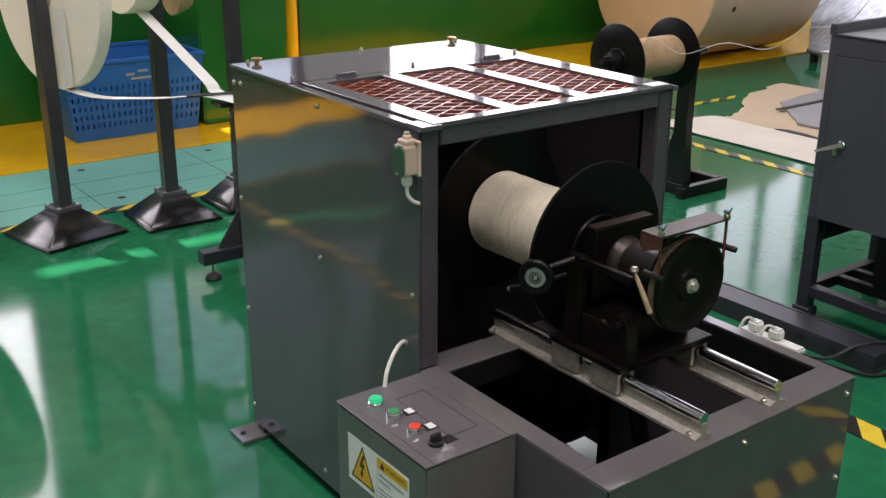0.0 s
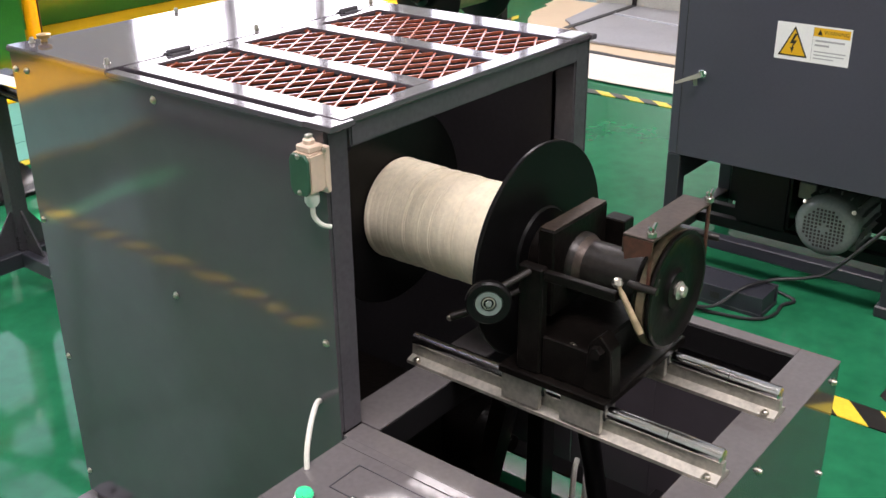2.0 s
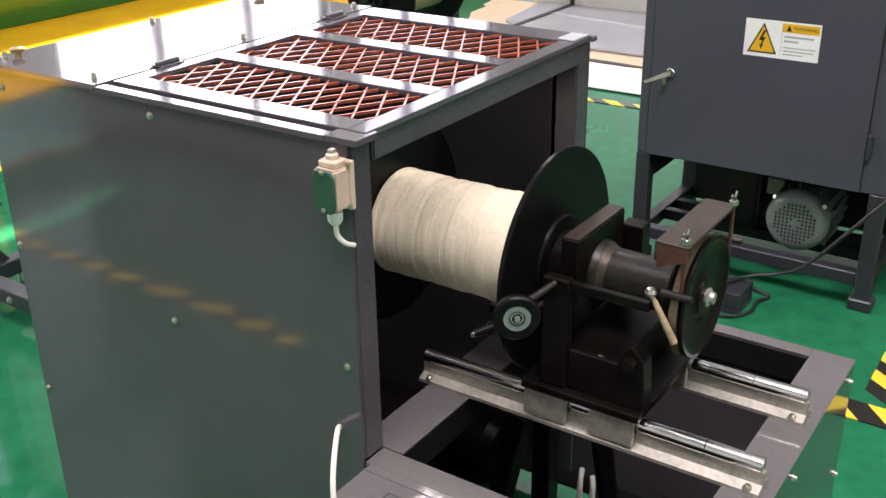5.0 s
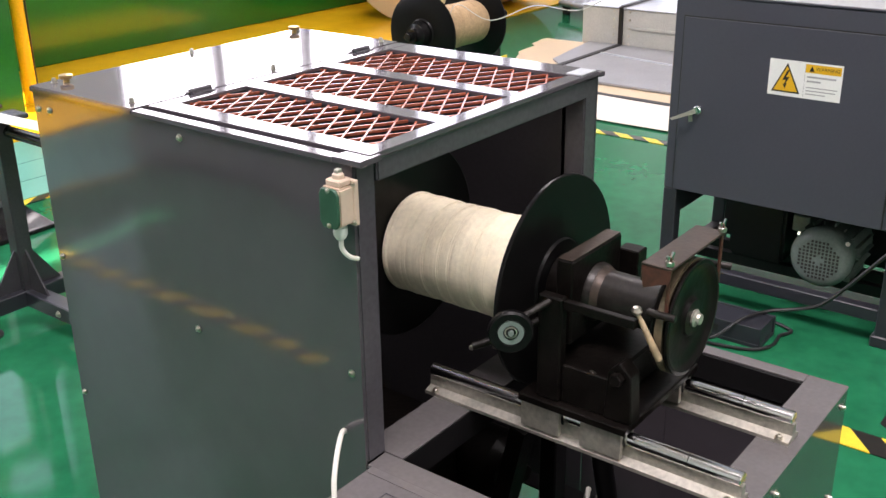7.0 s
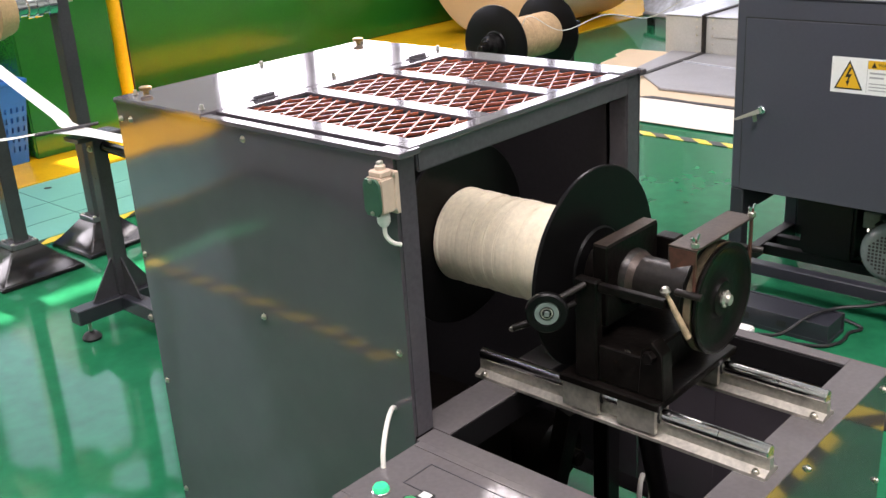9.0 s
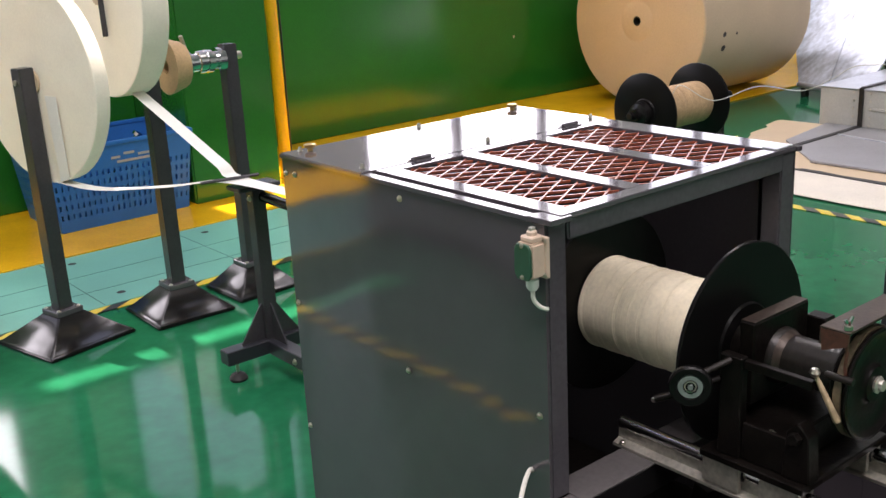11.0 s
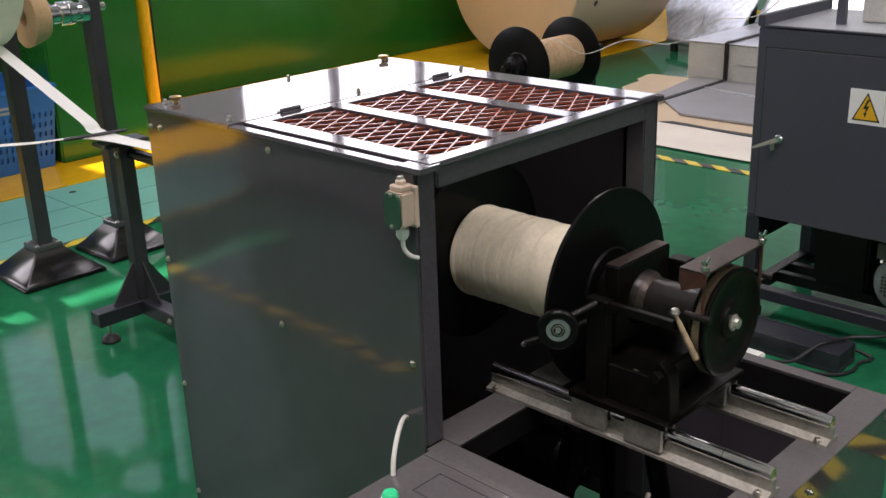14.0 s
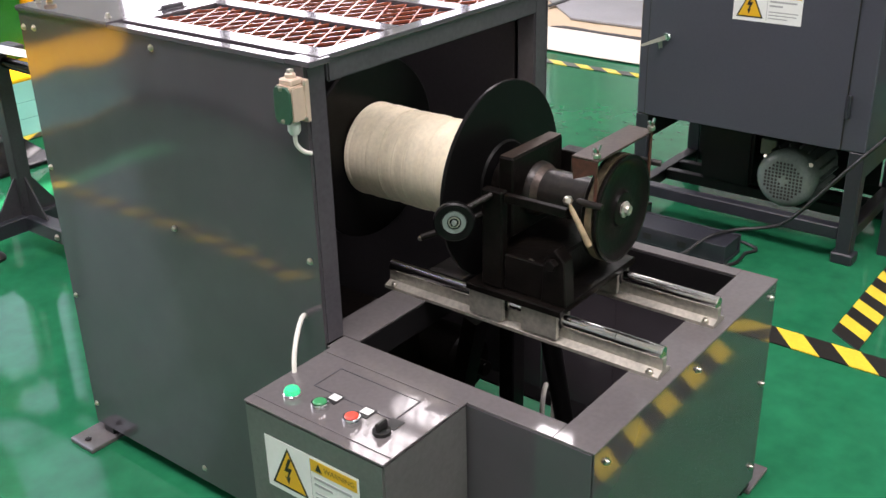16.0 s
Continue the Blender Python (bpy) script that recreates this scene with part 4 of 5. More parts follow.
for k in range(18):
    a = 2 * math.pi * k / 18
    u, w = math.cos(a), math.sin(a)
    part("fin", prism([(2.037, -0.083 + 0.087 * u - 0.002 * w, 0.203 + 0.087 * w + 0.002 * u), (2.037, -0.083 + 0.087 * u + 0.002 * w, 0.203 + 0.087 * w - 0.002 * u), (2.037, -0.083 + 0.101 * u + 0.002 * w, 0.203 + 0.101 * w - 0.002 * u), (2.037, -0.083 + 0.101 * u - 0.002 * w, 0.203 + 0.101 * w + 0.002 * u)], (0.15, 0, 0)), "motor", mot, smooth=False)
hb = bmesh.new()
for i in range(-5, 6):
    for j in range(-5, 6):
        y, z = i * 0.0115, j * 0.0115
        if 0.014 < math.hypot(y, z) < 0.062:
            box(1.9618, 1.9630, -0.083 + y - 0.0035, -0.083 + y + 0.0035, 0.203 + z - 0.0035, 0.203 + z + 0.0035, 0, hb)
tagged(part("vent_hole", hb, "ink", mot, "grid of dark vent holes"), kind="stuff")
part("terminal_box", box(2.08, 2.17, -0.01, 0.045, 0.235, 0.29, 0.004), "motor", mot)
part("motor_foot", box(2.05, 2.20, -0.16, 0.0, 0.1155, 0.135, 0.002), "motor", mot)
part("cover_screw", rod((1.99, -0.155, 0.263), (1.98, -0.16, 0.267), 0.007, 6), "zinc", mot)
part("cover_screw", rod((1.99, -0.015, 0.265), (1.98, -0.01, 0.27), 0.007, 6), "zinc", mot)
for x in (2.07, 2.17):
    # same shade-darkened colour as the rear rails
    part("motor_rail", box(x, x + 0.03, CY0 + 0.043, CY1 - 0.043, 0.08, 0.1152, 0.002), "inner_shaded", cab)
side = tagged(part("side_cabinet", box(2.02, 2.36, -1.0, -0.342, 0.54, 1.3, 0.004), "paint"), "dark grey steel cabinet beside the electric cabinet", "cabinet")
for y0 in (-0.99, -0.42):
    for x0 in (2.03, 2.31):
        part("leg", box(x0, x0 + 0.04, y0, y0 + 0.04, 0.0, 0.54, 0.002), "rail_dark", side)
chn = thing("steel_channel", (1.74, 0.6, 0), "dark grey steel channel lying on the floor", "channel")
part("web", box(1.68, 1.80, -0.03, 1.35, 0.0, 0.012, 0.001), "rail_dark", chn)
part("side", box(1.68, 1.690, -0.03, 1.35, 0.012, 0.065, 0.001), "rail_dark", chn)
part("side", box(1.79, 1.80, -0.03, 1.35, 0.012, 0.065, 0.001), "rail_dark", chn)
part("end_plate", box(1.692, 1.788, -0.026, -0.020, 0.0125, 0.054, 0.001), "rail_dark", chn)
part("cover", box(1.692, 1.788, -0.028, 1.35, 0.055, 0.063, 0.001), "rail_dark", chn)
for y in (0.10, 0.22):
    part("slot", box(1.6792, 1.680, y, y + 0.03, 0.025, 0.045, 0), "ink", chn)
strip = thing("power_strip", (1.60, 0.28, 0), "white power strip with two plugs on the floor", "power strip")
part("strip_body", box(1.575, 1.625, 0.17, 0.40, 0.0, 0.035, 0.006, seg=2), "white_plastic", strip)
for y in (0.27, 0.35):
    pg = part("plug", box(1.58, 1.62, y - 0.022, y + 0.022, 0.035, 0.072, 0.008, seg=2), "white_plastic", strip)
    part("plug_lead", cable([(1.60, y, 0.07), (1.57, y + 0.02, 0.08), (1.545, y + 0.04, 0.02), (1.55, y + 0.10, 0.006)], 0.0045), "cable_white", pg)
tagged(part("black_cable", cable([(1.60, 0.17, 0.018), (1.625, 0.09, 0.03), (1.70, 0.04, 0.073), (1.80, -0.01, 0.075), (1.845, -0.097, 0.09), (1.835, -0.171, 0.144), (1.83, -0.323, 0.341), (1.90, -0.45, 0.50), (2.02, -0.52, 0.60)], 0.0055), "cable_black"), "black rubber cable looping from floor to cabinet", "cable")
tagged(part("black_cable", cable([(1.61, 0.17, 0.012), (1.63, 0.07, 0.007), (1.66, -0.02, 0.007), (1.72, -0.055, 0.007), (1.79, -0.05, 0.007), (1.85, -0.06, 0.007), (1.9, 0.1, 0.007)], 0.005), "cable_black"), "black cable lying on the green floor", "cable")
tagged(part("black_cable", cable([(1.62, 0.42, 0.012), (1.50, 0.55, 0.008), (1.45, 0.80, 0.008), (1.60, 1.05, 0.008)], 0.005), "cable_black"), "black cable lying on the green floor", "cable")

# ---------------------------------------------------------------- reel on its stand
RY, RZ = 1.63, 0.680
rst = thing("reel_stand", (2.7, RY, 0), "black steel reel stand with cantilever shaft", "stand")
for y0, y1, x0, x1 in ((RY - 0.09, RY - 0.05, 2.60, 2.93), (RY + 0.12, RY + 0.16, 2.60, 2.93), (RY - 0.05, RY + 0.12, 2.645, 2.705), (RY - 0.05, RY + 0.12, 2.88, 2.93)):
    part("base", box(x0, x1, y0, y1, 0.0, 0.055, 0.004), "stand_base", rst)
part("column", prism([(2.65, RY - 0.05, 0.055), (2.65, RY + 0.12, 0.055), (2.65, RY + 0.04, 0.30), (2.65, RY + 0.035, 0.72), (2.65, RY - 0.035, 0.72), (2.65, RY - 0.035, 0.30)], (0.05, 0, 0), bev=0.003), "stand_base", rst)
part("shaft", rod((2.10, RY, RZ), (2.78, RY, RZ), 0.016), "stand_base", rst)
part("shaft_nut", lathe((2.185, RY, RZ), (-1, 0, 0), [(0, 0), (0, 0.05), (0.03, 0.045), (0.035, 0.028), (0.06, 0.028), (0.06, 0)], 20), "stand_base", rst)
reel = thing("yarn_reel", (2.375, RY, RZ - 0.163), "black flanged reel with tan paper yarn", "reel")
for x, s in ((2.205, -1), (2.545, 1)):
    part("flange", lathe((x, RY, RZ), (s, 0, 0), [(0, 0), (0, 0.161), (0.002, 0.164), (0.007, 0.164), (0.009, 0.161), (0.009, 0.06), (0.014, 0.055), (0.014, 0)], 56), "flange", reel)
part("winding", winding((2.2055, RY, RZ), (1, 0, 0), 0.339, 0.088, 0.0055, 0.0015, 5), "yarn2", reel, "tan paper yarn winding")
tagged(part("yarn_strand", cable([(2.3, 1.575, 0.742), (2.308, 1.53, 0.788), (2.402, 1.44, 0.721), (2.502, 1.3, 0.777), (2.557, 1.14, 0.765), (2.506, 0.98, 0.832), (2.341, 0.8, 0.91), (2.203, 0.55, 0.968), (2.02, 0.3, 1.17), (1.998, 0.2125, 1.21)], 0.0017), "cable_white"), "pale yarn strand running from the reel", "yarn")

# ---------------------------------------------------------------- big paper roll, sheets and ducts behind
roll_x0, roll_x1, roll_y, roll_r = 5.35, 6.76, 4.33, 0.655
big = thing("kraft_paper_roll", (6.2, roll_y, 0.01), "huge brown kraft paper roll lying on its side", "paper roll")
part("roll", lathe((roll_x0, roll_y, roll_r + 0.01), (1, 0, 0), [(0.0, 0.038), (0, 0.15), (0.003, 0.16), (0.0, 0.17), (0, roll_r - 0.01), (0.01, roll_r), (1.40, roll_r), (1.41, roll_r - 0.01), (1.41, 0.038)], 96), "kraft", big)
part("core", lathe((roll_x0 + 0.004, roll_y, roll_r + 0.01), (1, 0, 0), [(0, 0.038), (0, 0.030), (1.40, 0.030), (1.40, 0.038)], 24), "ink", big, "dark hollow core")
for a, x, s in ((3.296, 5.60, 0.022), (3.463, 5.62, 0.026), (3.305, 5.755, 0.012)):
    p = Vector((x, roll_y + (roll_r + 0.001) * math.cos(a), roll_r + 0.01 + (roll_r + 0.001) * math.sin(-a) * -1))
    part("torn_spot", lathe(p, (0, math.cos(a), math.sin(a)), [(0, 0), (0.001, s), (0.0015, s * 0.6), (0.0015, 0)], 7), "rusty", big)


def torn(points, jit, seed, n=7):
    """The outline with uneven, torn edges."""
    rnd_ = random.Random(seed)
    out = []
    for p, q in zip(points, points[1:] + points[:1]):
        for k in range(n):
            s = k / n
            out.append((p[0] + (q[0] - p[0]) * s + rnd_.uniform(-jit, jit) * (k > 0), p[1] + (q[1] - p[1]) * s + rnd_.uniform(-jit, jit) * (k > 0), p[2]))
    return out


tagged(part("kraft_sheet", prism(torn([(4.08, 0.0, 0.004), (5.42, 0.0, 0.004), (5.42, 3.05, 0.004), (4.90, 2.95, 0.004), (4.45, 2.66, 0.004), (4.06, 2.50, 0.004)], 0.025, 3), (0, 0, 0.003)), "kraft", smooth=False), "torn brown kraft paper sheet spread on the floor", "paper sheet")
tagged(part("white_sheet", prism(torn([(3.63, 0.0, 0.008), (4.10, 0.0, 0.008), (4.14, 2.60, 0.008), (3.68, 2.72, 0.008)], 0.014, 5), (0, 0, 0.004)), "floor_paper", smooth=False), "pale paper sheet lying on the floor", "paper sheet")
stl = thing("steel_sheet", (4.9, 1.4, 0.010), "grey steel sheet with folded seams lying on kraft paper", "steel sheet")
part("sheet", prism([(4.36, 0.1, 0.010), (5.425, 0.1, 0.010), (5.425, 2.70, 0.010), (4.78, 2.60, 0.010), (4.38, 2.18, 0.010)], (0, 0, 0.012), bev=0.002), "plate", stl, smooth=False)
part("seam", box(4.55, 5.42, 2.43, 2.47, 0.0225, 0.028, 0.002), "rubber", stl)
part("seam", prism([(5.09, 2.42, 0.0225), (5.11, 2.42, 0.0225), (4.74, 0.3, 0.0225), (4.72, 0.3, 0.0225)], (0, 0, 0.008)), "galv", stl, smooth=False)
part("front_lip", box(4.345, 4.37, 0.1, 2.16, 0.010, 0.026, 0.003), "plate", stl)
tagged(part("black_strip", prism(torn([(4.10, 1.2, 0.0125), (4.13, 1.2, 0.0125), (4.17, 2.1, 0.0125), (4.12, 2.15, 0.0125)], 0.012, 9), (0, 0, 0.004)), "rubber", smooth=False), "thin black strip along the paper edge", "strip")
duct = thing("metal_duct", (5.9, 1.5, 0.0), "pale sheet metal duct box with riveted seams and bright top", "duct")
part("duct_body", box(5.43, 6.40, 0.2, 2.76, 0.0, 0.27, 0.008), "duct", duct)
part("duct_top", box(5.42, 6.40, 0.2, 2.77, 0.2705, 0.276, 0.002), "galv", duct, "bright galvanised top sheet")
part("ledge", box(5.418, 5.43, 0.2, 2.36, 0.135, 0.155, 0.002), "duct", duct)
for y in (2.45, 1.35, 0.5):
    sm = part("seam", box(5.408, 5.43, y - 0.014, y + 0.014, 0.0, 0.285, 0.003), "dirty", duct, "dark riveted seam strip")
    part("top_seam", box(5.43, 6.39, y - 0.014, y + 0.014, 0.276, 0.29, 0.002), "dirty", duct)
    for k in range(5):
        for s in (-1, 1):
            bolt((5.43, y + s * 0.06, 0.03 + 0.055 * k), (-1, 0, 0), 0.007, 0.005, sm)
part("slope", prism([(6.42, 0.2, 0.28), (6.42, 2.78, 0.28), (7.9, 2.78, 1.46), (7.9, 0.2, 1.46)], (0.02, 0, -0.03)), "foil", duct, "sloping bright sheet")
part("slope_wall", prism([(6.42, 2.75, 0.0), (7.9, 2.75, 0.0), (7.9, 2.75, 1.42), (6.42, 2.75, 0.25)], (0, 0.02, 0)), "galv", duct)
cht = thing("chute", (6.9, 3.4, 0.0), "bright folded sheet metal chute standing on the floor", "chute")
part("chute_sheet", prism([(6.05, 2.80, 0.10), (6.24, 3.18, 0.11), (7.9, 3.70, 1.19), (7.9, 2.80, 1.506)], (0.01, 0.0, -0.015)), "foil", cht, smooth=False)
part("chute_sheet", prism([(6.25, 3.19, 0.11), (6.42, 3.54, 0.09), (7.9, 4.6, 0.80), (7.91, 3.71, 1.19)], (0.01, 0.0, -0.015)), "foil", cht, smooth=False)
part("chute_lip", rod((6.05, 2.80, 0.10), (6.42, 3.54, 0.09), 0.022, 12), "plate", cht)
for x, y in ((6.08, 2.84), (6.40, 3.46), (7.6, 3.4)):
    part("chute_leg", box(x, x + 0.05, y, y + 0.05, 0.0, 0.08 if x < 7 else 1.04, 0.004), "rubber", cht)

# ---------------------------------------------------------------- pale machine across the aisle, mirrored in the side panel
aisle = thing("aisle_machine", (-2.2, 1.8, 0), "pale grey sheet metal machine housing across the aisle", "machine")
part("body", box(-2.62, -1.76, 0.55, 3.02, 0.06, 1.45, 0.012, seg=2), "plate", aisle)
part("plinth", box(-2.58, -1.80, 0.59, 2.98, 0.0, 0.06, 0.004), "rail_dark", aisle)
for y0, y1 in ((0.62, 1.76), (1.80, 2.95)):
    part("door", box(-1.759, -1.755, y0, y1, 0.14, 1.36, 0.002), "plate", aisle)

# ---------------------------------------------------------------- unwinding stands with paper rolls
def stand(x, y, turn, height, side, label):
    st = thing("roll_stand", (0, 0, 0), label, "stand", "roll stands")
    s = side / 2
    b = bmesh.new()
    lev_ = [(s, 0.0), (s, 0.014), (s - 0.012, 0.018), (0.062, 0.105), (0.055, 0.112)]
    rings = [[b.verts.new((sx * r, sy * r, z)) for sx, sy in ((-1, -1), (1, -1), (1, 1), (-1, 1))] for r, z in lev_]
    for p, q in zip(rings, rings[1:]):
        for k in range(4):
            b.faces.new((p[k], p[(k + 1) % 4], q[(k + 1) % 4], q[k]))
    b.faces.new(rings[0][::-1])
    b.faces.new(rings[-1])
    bmesh.ops.bevel(b, geom=list(b.edges), offset=0.004, segments=2, affect="EDGES")
    part("base", b, "stand_base", st, "black pyramid foot")
    part("collar", box(-0.055, 0.055, -0.055, 0.055, 0.108, 0.130, 0.003), "frame", st, "grey collar plate")
    for sx in (-1, 1):
        for sy in (-1, 1):
            bolt((sx * 0.043, sy * 0.043, 0.130), (0, 0, 1), 0.006, 0.005, st)
    part("post", box(-0.029, 0.029, -0.029, 0.029, 0.12, height, 0.003, seg=2), "stand", st)
    part("shaft_bolt", rod((0.03, 0, height - 0.05), (0.06, 0, height - 0.05), 0.016, 14), "zinc", st)
    part("shaft_bolt", rod((-0.03, 0, height - 0.05), (-0.038, 0, height - 0.05), 0.012, 6), "zinc", st)
    st.matrix_basis = pose(x, y, 0, 0, 0, turn)
    return st


stand(0.10, 2.745, 13, 1.045, 0.37, "dark steel roll stand with black pyramid base beside paper roll")
stand(-0.47, 2.63, 13, 0.76, 0.37, "dark steel roll stand with black pyramid base beside paper roll")
stand(0.555, 2.70, -1, 1.30, 0.335, "dark steel roll stand with black pyramid base")
stand(0.915, 2.73, 2, 1.045, 0.30, "dark steel roll stand with chrome spindle")


def paper_roll(centre, way, r, width, label, hole=0.045):
    way = Vector(way).normalized()
    pr = thing("paper_roll", centre, label, "paper roll", "white paper tape rolls")
    p = Vector(centre) - way * width / 2
    prof = [(0.002, hole)]
    rr = hole + 0.012
    rnd_ = random.Random(int(centre[0] * 100))
    while rr < r - 0.01:
        prof += [(rnd_.uniform(0, 0.0012), rr)]
        rr += rnd_.uniform(0.008, 0.02)
    prof += [(0.0, r - 0.003), (0.003, r), (width - 0.003, r), (width, r - 0.003), (width, hole), (0.002, hole)]
    part("roll", lathe(p, way, prof, 96), "paper", pr)
    part("core", lathe(p - way * 0.006, way, [(0, hole * 0.6), (0, hole * 0.98), (width + 0.012, hole * 0.98), (width + 0.012, hole * 0.6), (0, hole * 0.6)], 28), "kraft", pr)
    return pr


A1 = (0.97, 0.24, 0)
paper_roll((0.160, 2.76, 0.99), A1, 0.374, 0.058, "large roll of off-white paper tape on a stand")
paper_roll((0.455, 2.72, 1.285), (1, 0, 0), 0.385, 0.10, "large roll of off-white paper tape hung high on a stand")
paper_roll((-0.345, 2.66, 0.70), A1, 0.385, 0.10, "large roll of off-white paper tape beside another roll")
tagged(part("paper_tail", prism([(0.142, 2.675, 0.945), (0.158, 2.610, 0.945), (0.160, 2.602, 0.645), (0.146, 2.660, 0.630)], (-0.0008, -0.0002, 0)), "tape_white", smooth=False), "loose white paper tail hanging down the roll face", "paper tape")
tagged(part("roll_shaft", rod((0.13, 2.752, 0.99), (0.25, 2.782, 0.99), 0.022), "zinc"), "steel shaft carrying a paper roll on its stand", "shaft")
tagged(part("roll_shaft", rod((0.40, 2.71, 1.285), (0.58, 2.70, 1.285), 0.022), "zinc"), "steel shaft carrying the upper paper roll", "shaft")
tagged(part("clamp_rod", rod((0.392, 2.66, 1.13), (0.392, 2.66, 1.34), 0.010), "stand"), "dark clamp rod on the face of the upper roll", "rod")
spn = thing("spindle", (0.80, 2.73, 0.985), "chrome expanding spindle with brown cardboard core", "spindle")
part("spindle_body", lathe((0.888, 2.73, 0.985), (-1, 0, 0), [(0, 0), (0, 0.050), (0.03, 0.050), (0.03, 0.036), (0.05, 0.036), (0.052, 0.045), (0.075, 0.047), (0.077, 0.041), (0.085, 0.041), (0.087, 0.046), (0.11, 0.045), (0.112, 0.036), (0.15, 0.036), (0.15, 0.054), (0.17, 0.054), (0.17, 0)], 28), "chrome", spn)
part("cardboard_core", lathe((0.715, 2.73, 0.985), (-1, 0, 0), [(0, 0.030), (0, 0.085), (0.012, 0.092), (0.03, 0.096), (0.05, 0.105), (0.075, 0.11), (0.075, 0.03), (0, 0.03)], 40), "core", spn, "worn brown cardboard core")
part("clamp_lever", rod((0.735, 2.72, 1.01), (0.70, 2.69, 1.10), 0.008), "zinc", spn)


def ribbon(points, w, way=(0, 1, 0), n=10):
    """A thin paper tape along a line, its breadth along way."""
    pts = spline(points, n)
    b = bmesh.new()
    wv = Vector(way).normalized() * w / 2
    t = Vector((0, 0, 0.0006))
    rows_ = [[b.verts.new(p - wv), b.verts.new(p + wv), b.verts.new(p + wv + t), b.verts.new(p - wv + t)] for p in pts]
    for a, c in zip(rows_, rows_[1:]):
        for k in range(4):
            b.faces.new((a[k], a[(k + 1) % 4], c[(k + 1) % 4], c[k]))
    b.faces.new(rows_[0])
    b.faces.new(rows_[-1])
    bmesh.ops.recalc_face_normals(b, faces=b.faces)
    return b


tagged(part("paper_tape", ribbon([(0.160, 2.72, 0.622), (0.215, 2.45, 0.622), (0.34, 2.15, 0.655), (0.45, 1.945, 0.683), (0.47, 1.5, 0.70), (0.47, 0.80, 0.72)], 0.05, (0.97, 0.24, 0)), "tape_white"), "white paper tape running from roll to machine", "paper tape")
tagged(part("paper_tape", ribbon([(0.455, 2.60, 0.925), (0.466, 2.40, 0.852), (0.484, 2.05, 0.723), (0.49, 1.945, 0.686), (0.49, 1.4, 0.70), (0.49, 0.80, 0.722)], 0.05, (1, 0, 0)), "tape_white"), "white paper tape running steeply down from the upper roll", "paper tape")

# guide arm behind the machine
arm = thing("tape_guide", (0.52, 1.88, 0), "dark steel tape guide post on a floor beam behind the machine", "guide stand")
AXX, AYY = 0.525, 1.90
part("post", box(AXX - 0.024, AXX + 0.024, AYY - 0.024, AYY + 0.024, 0.118, 0.655, 0.003, seg=2), "stand", arm)
part("cross_beam", box(0.34, 0.71, AYY - 0.028, AYY + 0.028, 0.068, 0.118, 0.003), "rail_dark", arm)
part("long_beam", box(AXX - 0.028, AXX + 0.028, D + 0.004, AYY - 0.028, 0.068, 0.118, 0.003), "rail_dark", arm)
for s in (-1, 1):
    part("gusset", prism([(AXX + s * 0.024, AYY - 0.003, 0.118), (AXX + s * 0.115, AYY - 0.003, 0.118), (AXX + s * 0.024, AYY - 0.003, 0.25)], (0, 0.006, 0)), "stand", arm)
part("gusset", prism([(AXX - 0.003, AYY - 0.024, 0.118), (AXX - 0.003, AYY - 0.115, 0.118), (AXX - 0.003, AYY - 0.024, 0.25)], (0.006, 0, 0)), "stand", arm)
for x in (0.385, 0.665):
    lf = part("levelling_foot", lathe((x, AYY, 0), (0, 0, 1), [(0, 0), (0, 0.030), (0.008, 0.032), (0.02, 0.024), (0.028, 0.012), (0.028, 0)], 20), "rubber", arm)
    part("stud", rod((x, AYY, 0.028), (x, AYY, 0.068), 0.006, 10), "zinc", lf)
part("guide_bar", rod((0.36, AYY + 0.06, 0.690), (0.548, AYY + 0.005, 0.694), 0.0055), "stand", arm)
part("guide_plate", box(0.44, 0.60, AYY - 0.045, AYY + 0.04, 0.655, 0.670, 0.003), "stand", arm)
part("guide_shaft", rod((AXX + 0.01, AYY - 0.03, 0.625), (AXX + 0.02, D + 0.01, 0.61), 0.018), "stand_base", arm)
bolt((AXX - 0.024, AYY, 0.62), (-1, 0, 0), 0.008, 0.008, arm)
bolt((AXX - 0.028, AYY - 0.2, 0.09), (-1, 0, 0), 0.008, 0.008, arm)

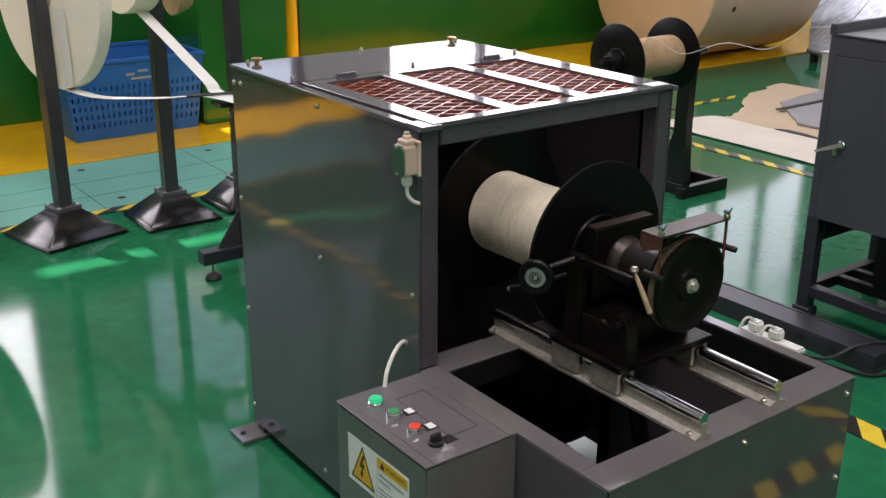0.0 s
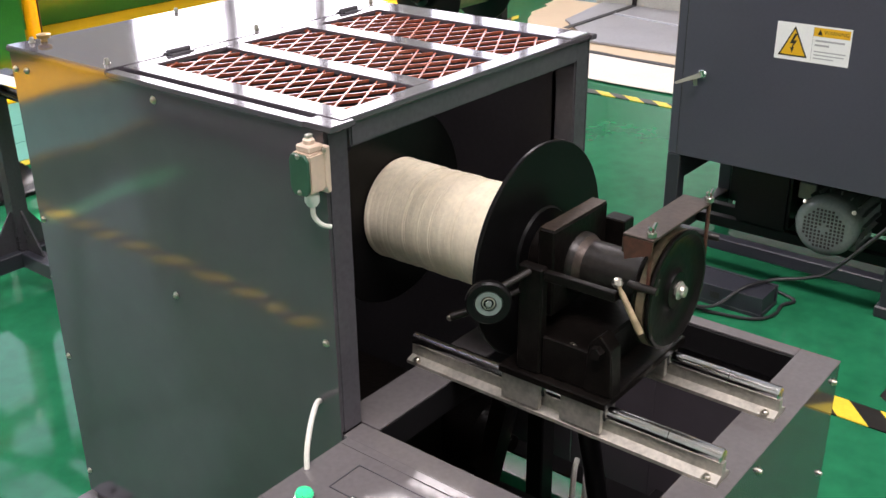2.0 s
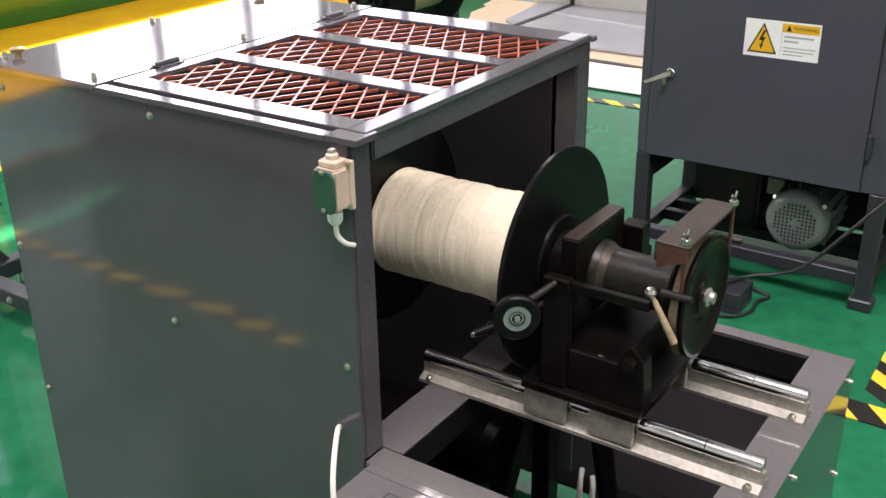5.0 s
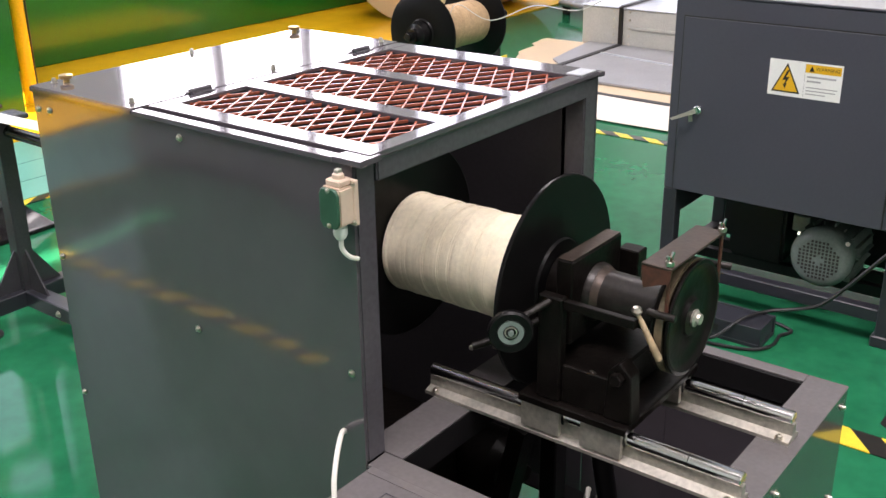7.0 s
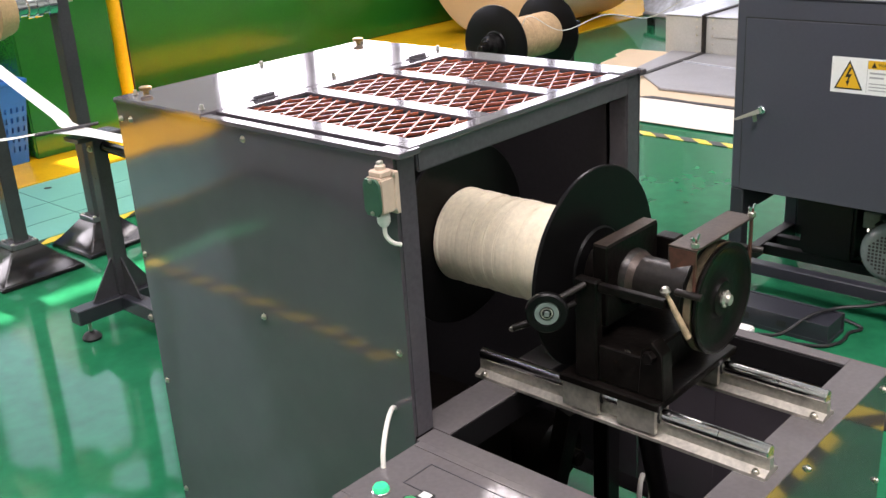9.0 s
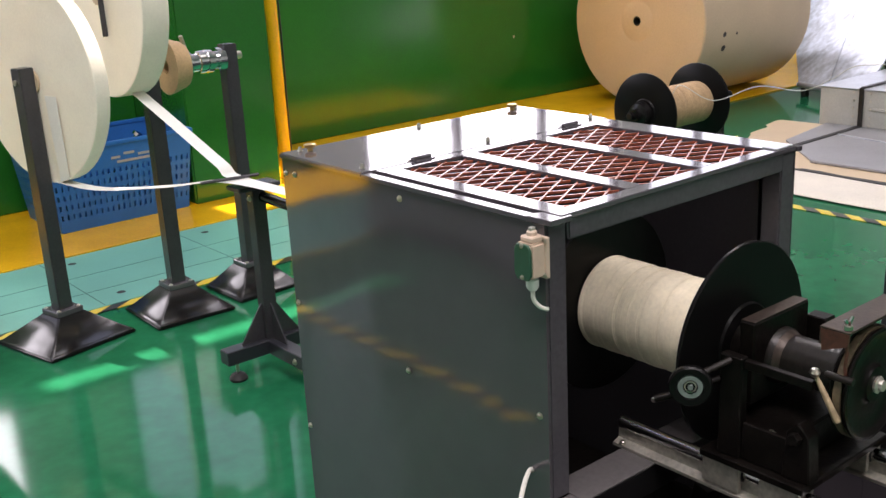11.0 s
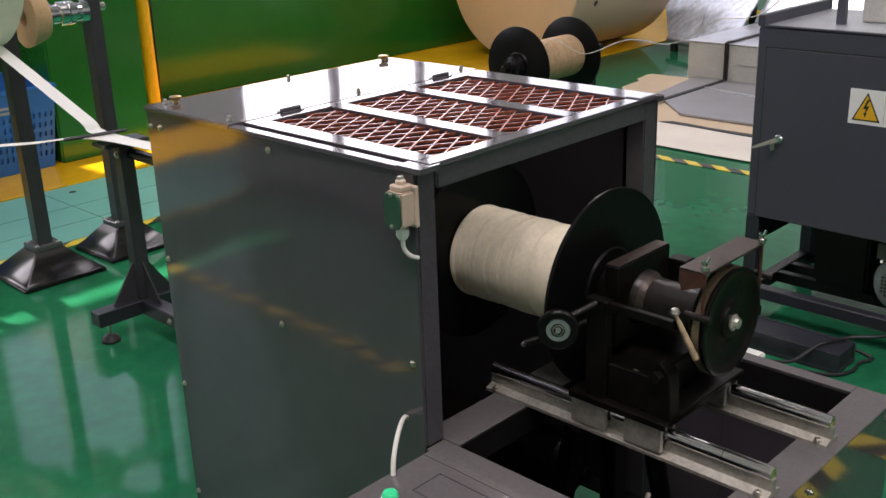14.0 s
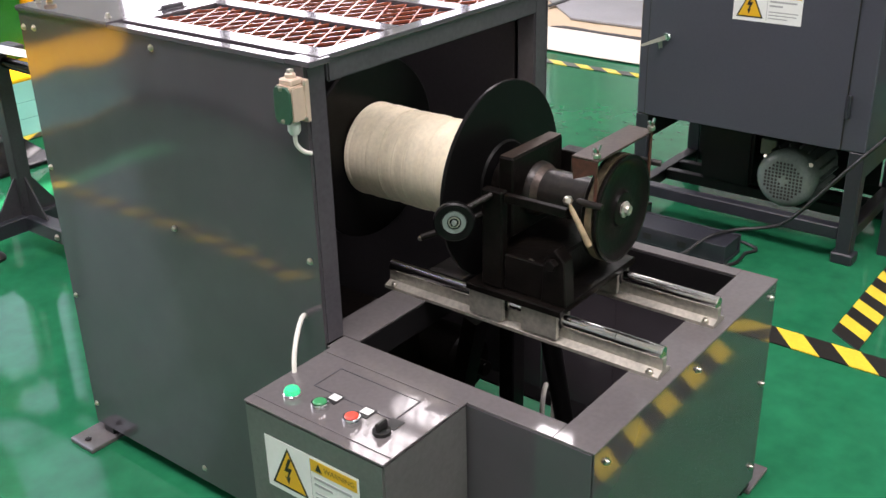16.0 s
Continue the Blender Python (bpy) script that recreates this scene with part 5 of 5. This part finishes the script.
# blue crate
def crate():
    cr = thing("plastic_crate", (1.0, 4.45, 0.01), "blue plastic crate with slotted sides on the yellow strip", "crate")
    x0, x1, y0, y1, z0, z1 = 0.63, 1.35, 4.23, 4.72, 0.012, 0.45
    f = 0.045

    def cage(p, q, r, s):
        """One slotted side between four corners."""
        b = bmesh.new()
        nrm = (Vector(q) - Vector(p)).cross(Vector(s) - Vector(p)).normalized() * 0.006

        def cell(u0, u1, v0, v1):
            pt = lambda u, v: (Vector(p) * (1 - u) + Vector(q) * u) * (1 - v) + (Vector(s) * (1 - u) + Vector(r) * u) * v
            prism([pt(u0, v0), pt(u1, v0), pt(u1, v1), pt(u0, v1)], nrm, b)
        cell(0, 1, 0, 0.10)
        cell(0, 1, 0.70, 1)
        rows, cols = 5, 24
        for i in range(rows):
            va, vb = 0.10 + 0.60 * i / rows, 0.10 + 0.60 * (i + 0.45) / rows
            cell(0, 1, va, vb)
            for k in range(cols + 1):
                u = k / cols
                cell(max(0, u - 0.0135), min(1, u + 0.0135), vb, 0.10 + 0.60 * (i + 1) / rows)
        return b
    lo = [(x0, y0, z0), (x1, y0, z0), (x1, y1, z0), (x0, y1, z0)]
    hi = [(x0 - f, y0 - f, z1), (x1 + f, y0 - f, z1), (x1 + f, y1 + f, z1), (x0 - f, y1 + f, z1)]
    for k in range(4):
        part("side", cage(lo[k], lo[(k + 1) % 4], hi[(k + 1) % 4], hi[k]), "blue", cr, smooth=False)
    part("bottom", box(x0, x1, y0, y1, z0 - 0.002, z0 + 0.006, 0), "blue", cr)
    for dims in ((x0 - f - 0.012, x1 + f + 0.012, y0 - f - 0.014, y0 - f + 0.008), (x0 - f - 0.012, x1 + f + 0.012, y1 + f - 0.008, y1 + f + 0.014),
                 (x0 - f - 0.014, x0 - f + 0.008, y0 - f + 0.008, y1 + f - 0.008), (x1 + f - 0.008, x1 + f + 0.014, y0 - f + 0.008, y1 + f - 0.008)):
        part("rim", box(*dims, z1 - 0.012, z1 + 0.012, 0.004), "blue", cr)

    for x, z, w in ((0.93, 0.37, 0.05), (1.0, 0.385, 0.06), (1.08, 0.37, 0.07), (0.96, 0.345, 0.20)):
        yy = y0 - f * (z - z0) / (z1 - z0)
        part("print", prism([(x, yy - 0.0085, z - 0.007), (x + w, yy - 0.0085, z - 0.007), (x + w, yy - 0.010, z + 0.007), (x, yy - 0.010, z + 0.007)], (0, 0.002, 0)), "ink_grey", cr, "faded pale print", smooth=False)


crate()
tagged(part("metal_fitting", lathe((1.10, 4.42, 0.335), (0.5, -0.2, 0.6), [(0, 0), (0, 0.03), (0.05, 0.03), (0.05, 0.018), (0.12, 0.018), (0.12, 0.035), (0.14, 0.035), (0.14, 0)], 16), "chrome"), "steel fitting lying in the blue crate", "fitting")
tagged(part("packing", box(0.66, 1.32, 4.26, 4.69, 0.02, 0.31, 0.03, seg=2), "blue"), "blue bags filling the plastic crate", "packing")

# marks in the teal walkway
for y in (3.20, 3.45):
    tagged(part("floor_groove", box(-1.5, 1.9, y, y + 0.004, 0.004, 0.0048, 0), "groove"), "thin dark joint in the walkway plates", "floor joint", kind="structure")
for x in (-0.4, 0.35, 1.05, 1.8):
    tagged(part("floor_groove", box(x, x + 0.004, 2.99, 3.79, 0.0041, 0.0049, 0), "groove"), "thin dark joint in the walkway plates", "floor joint", kind="structure")
    for y in (3.1, 3.68):
        tagged(part("floor_hole", lathe((x + 0.12, y, 0.004), (0, 0, 1), [(0, 0), (0.0008, 0.02), (0.001, 0)], 12), "rubber"), "small dark lifting hole in the walkway", "floor hole", kind="structure")
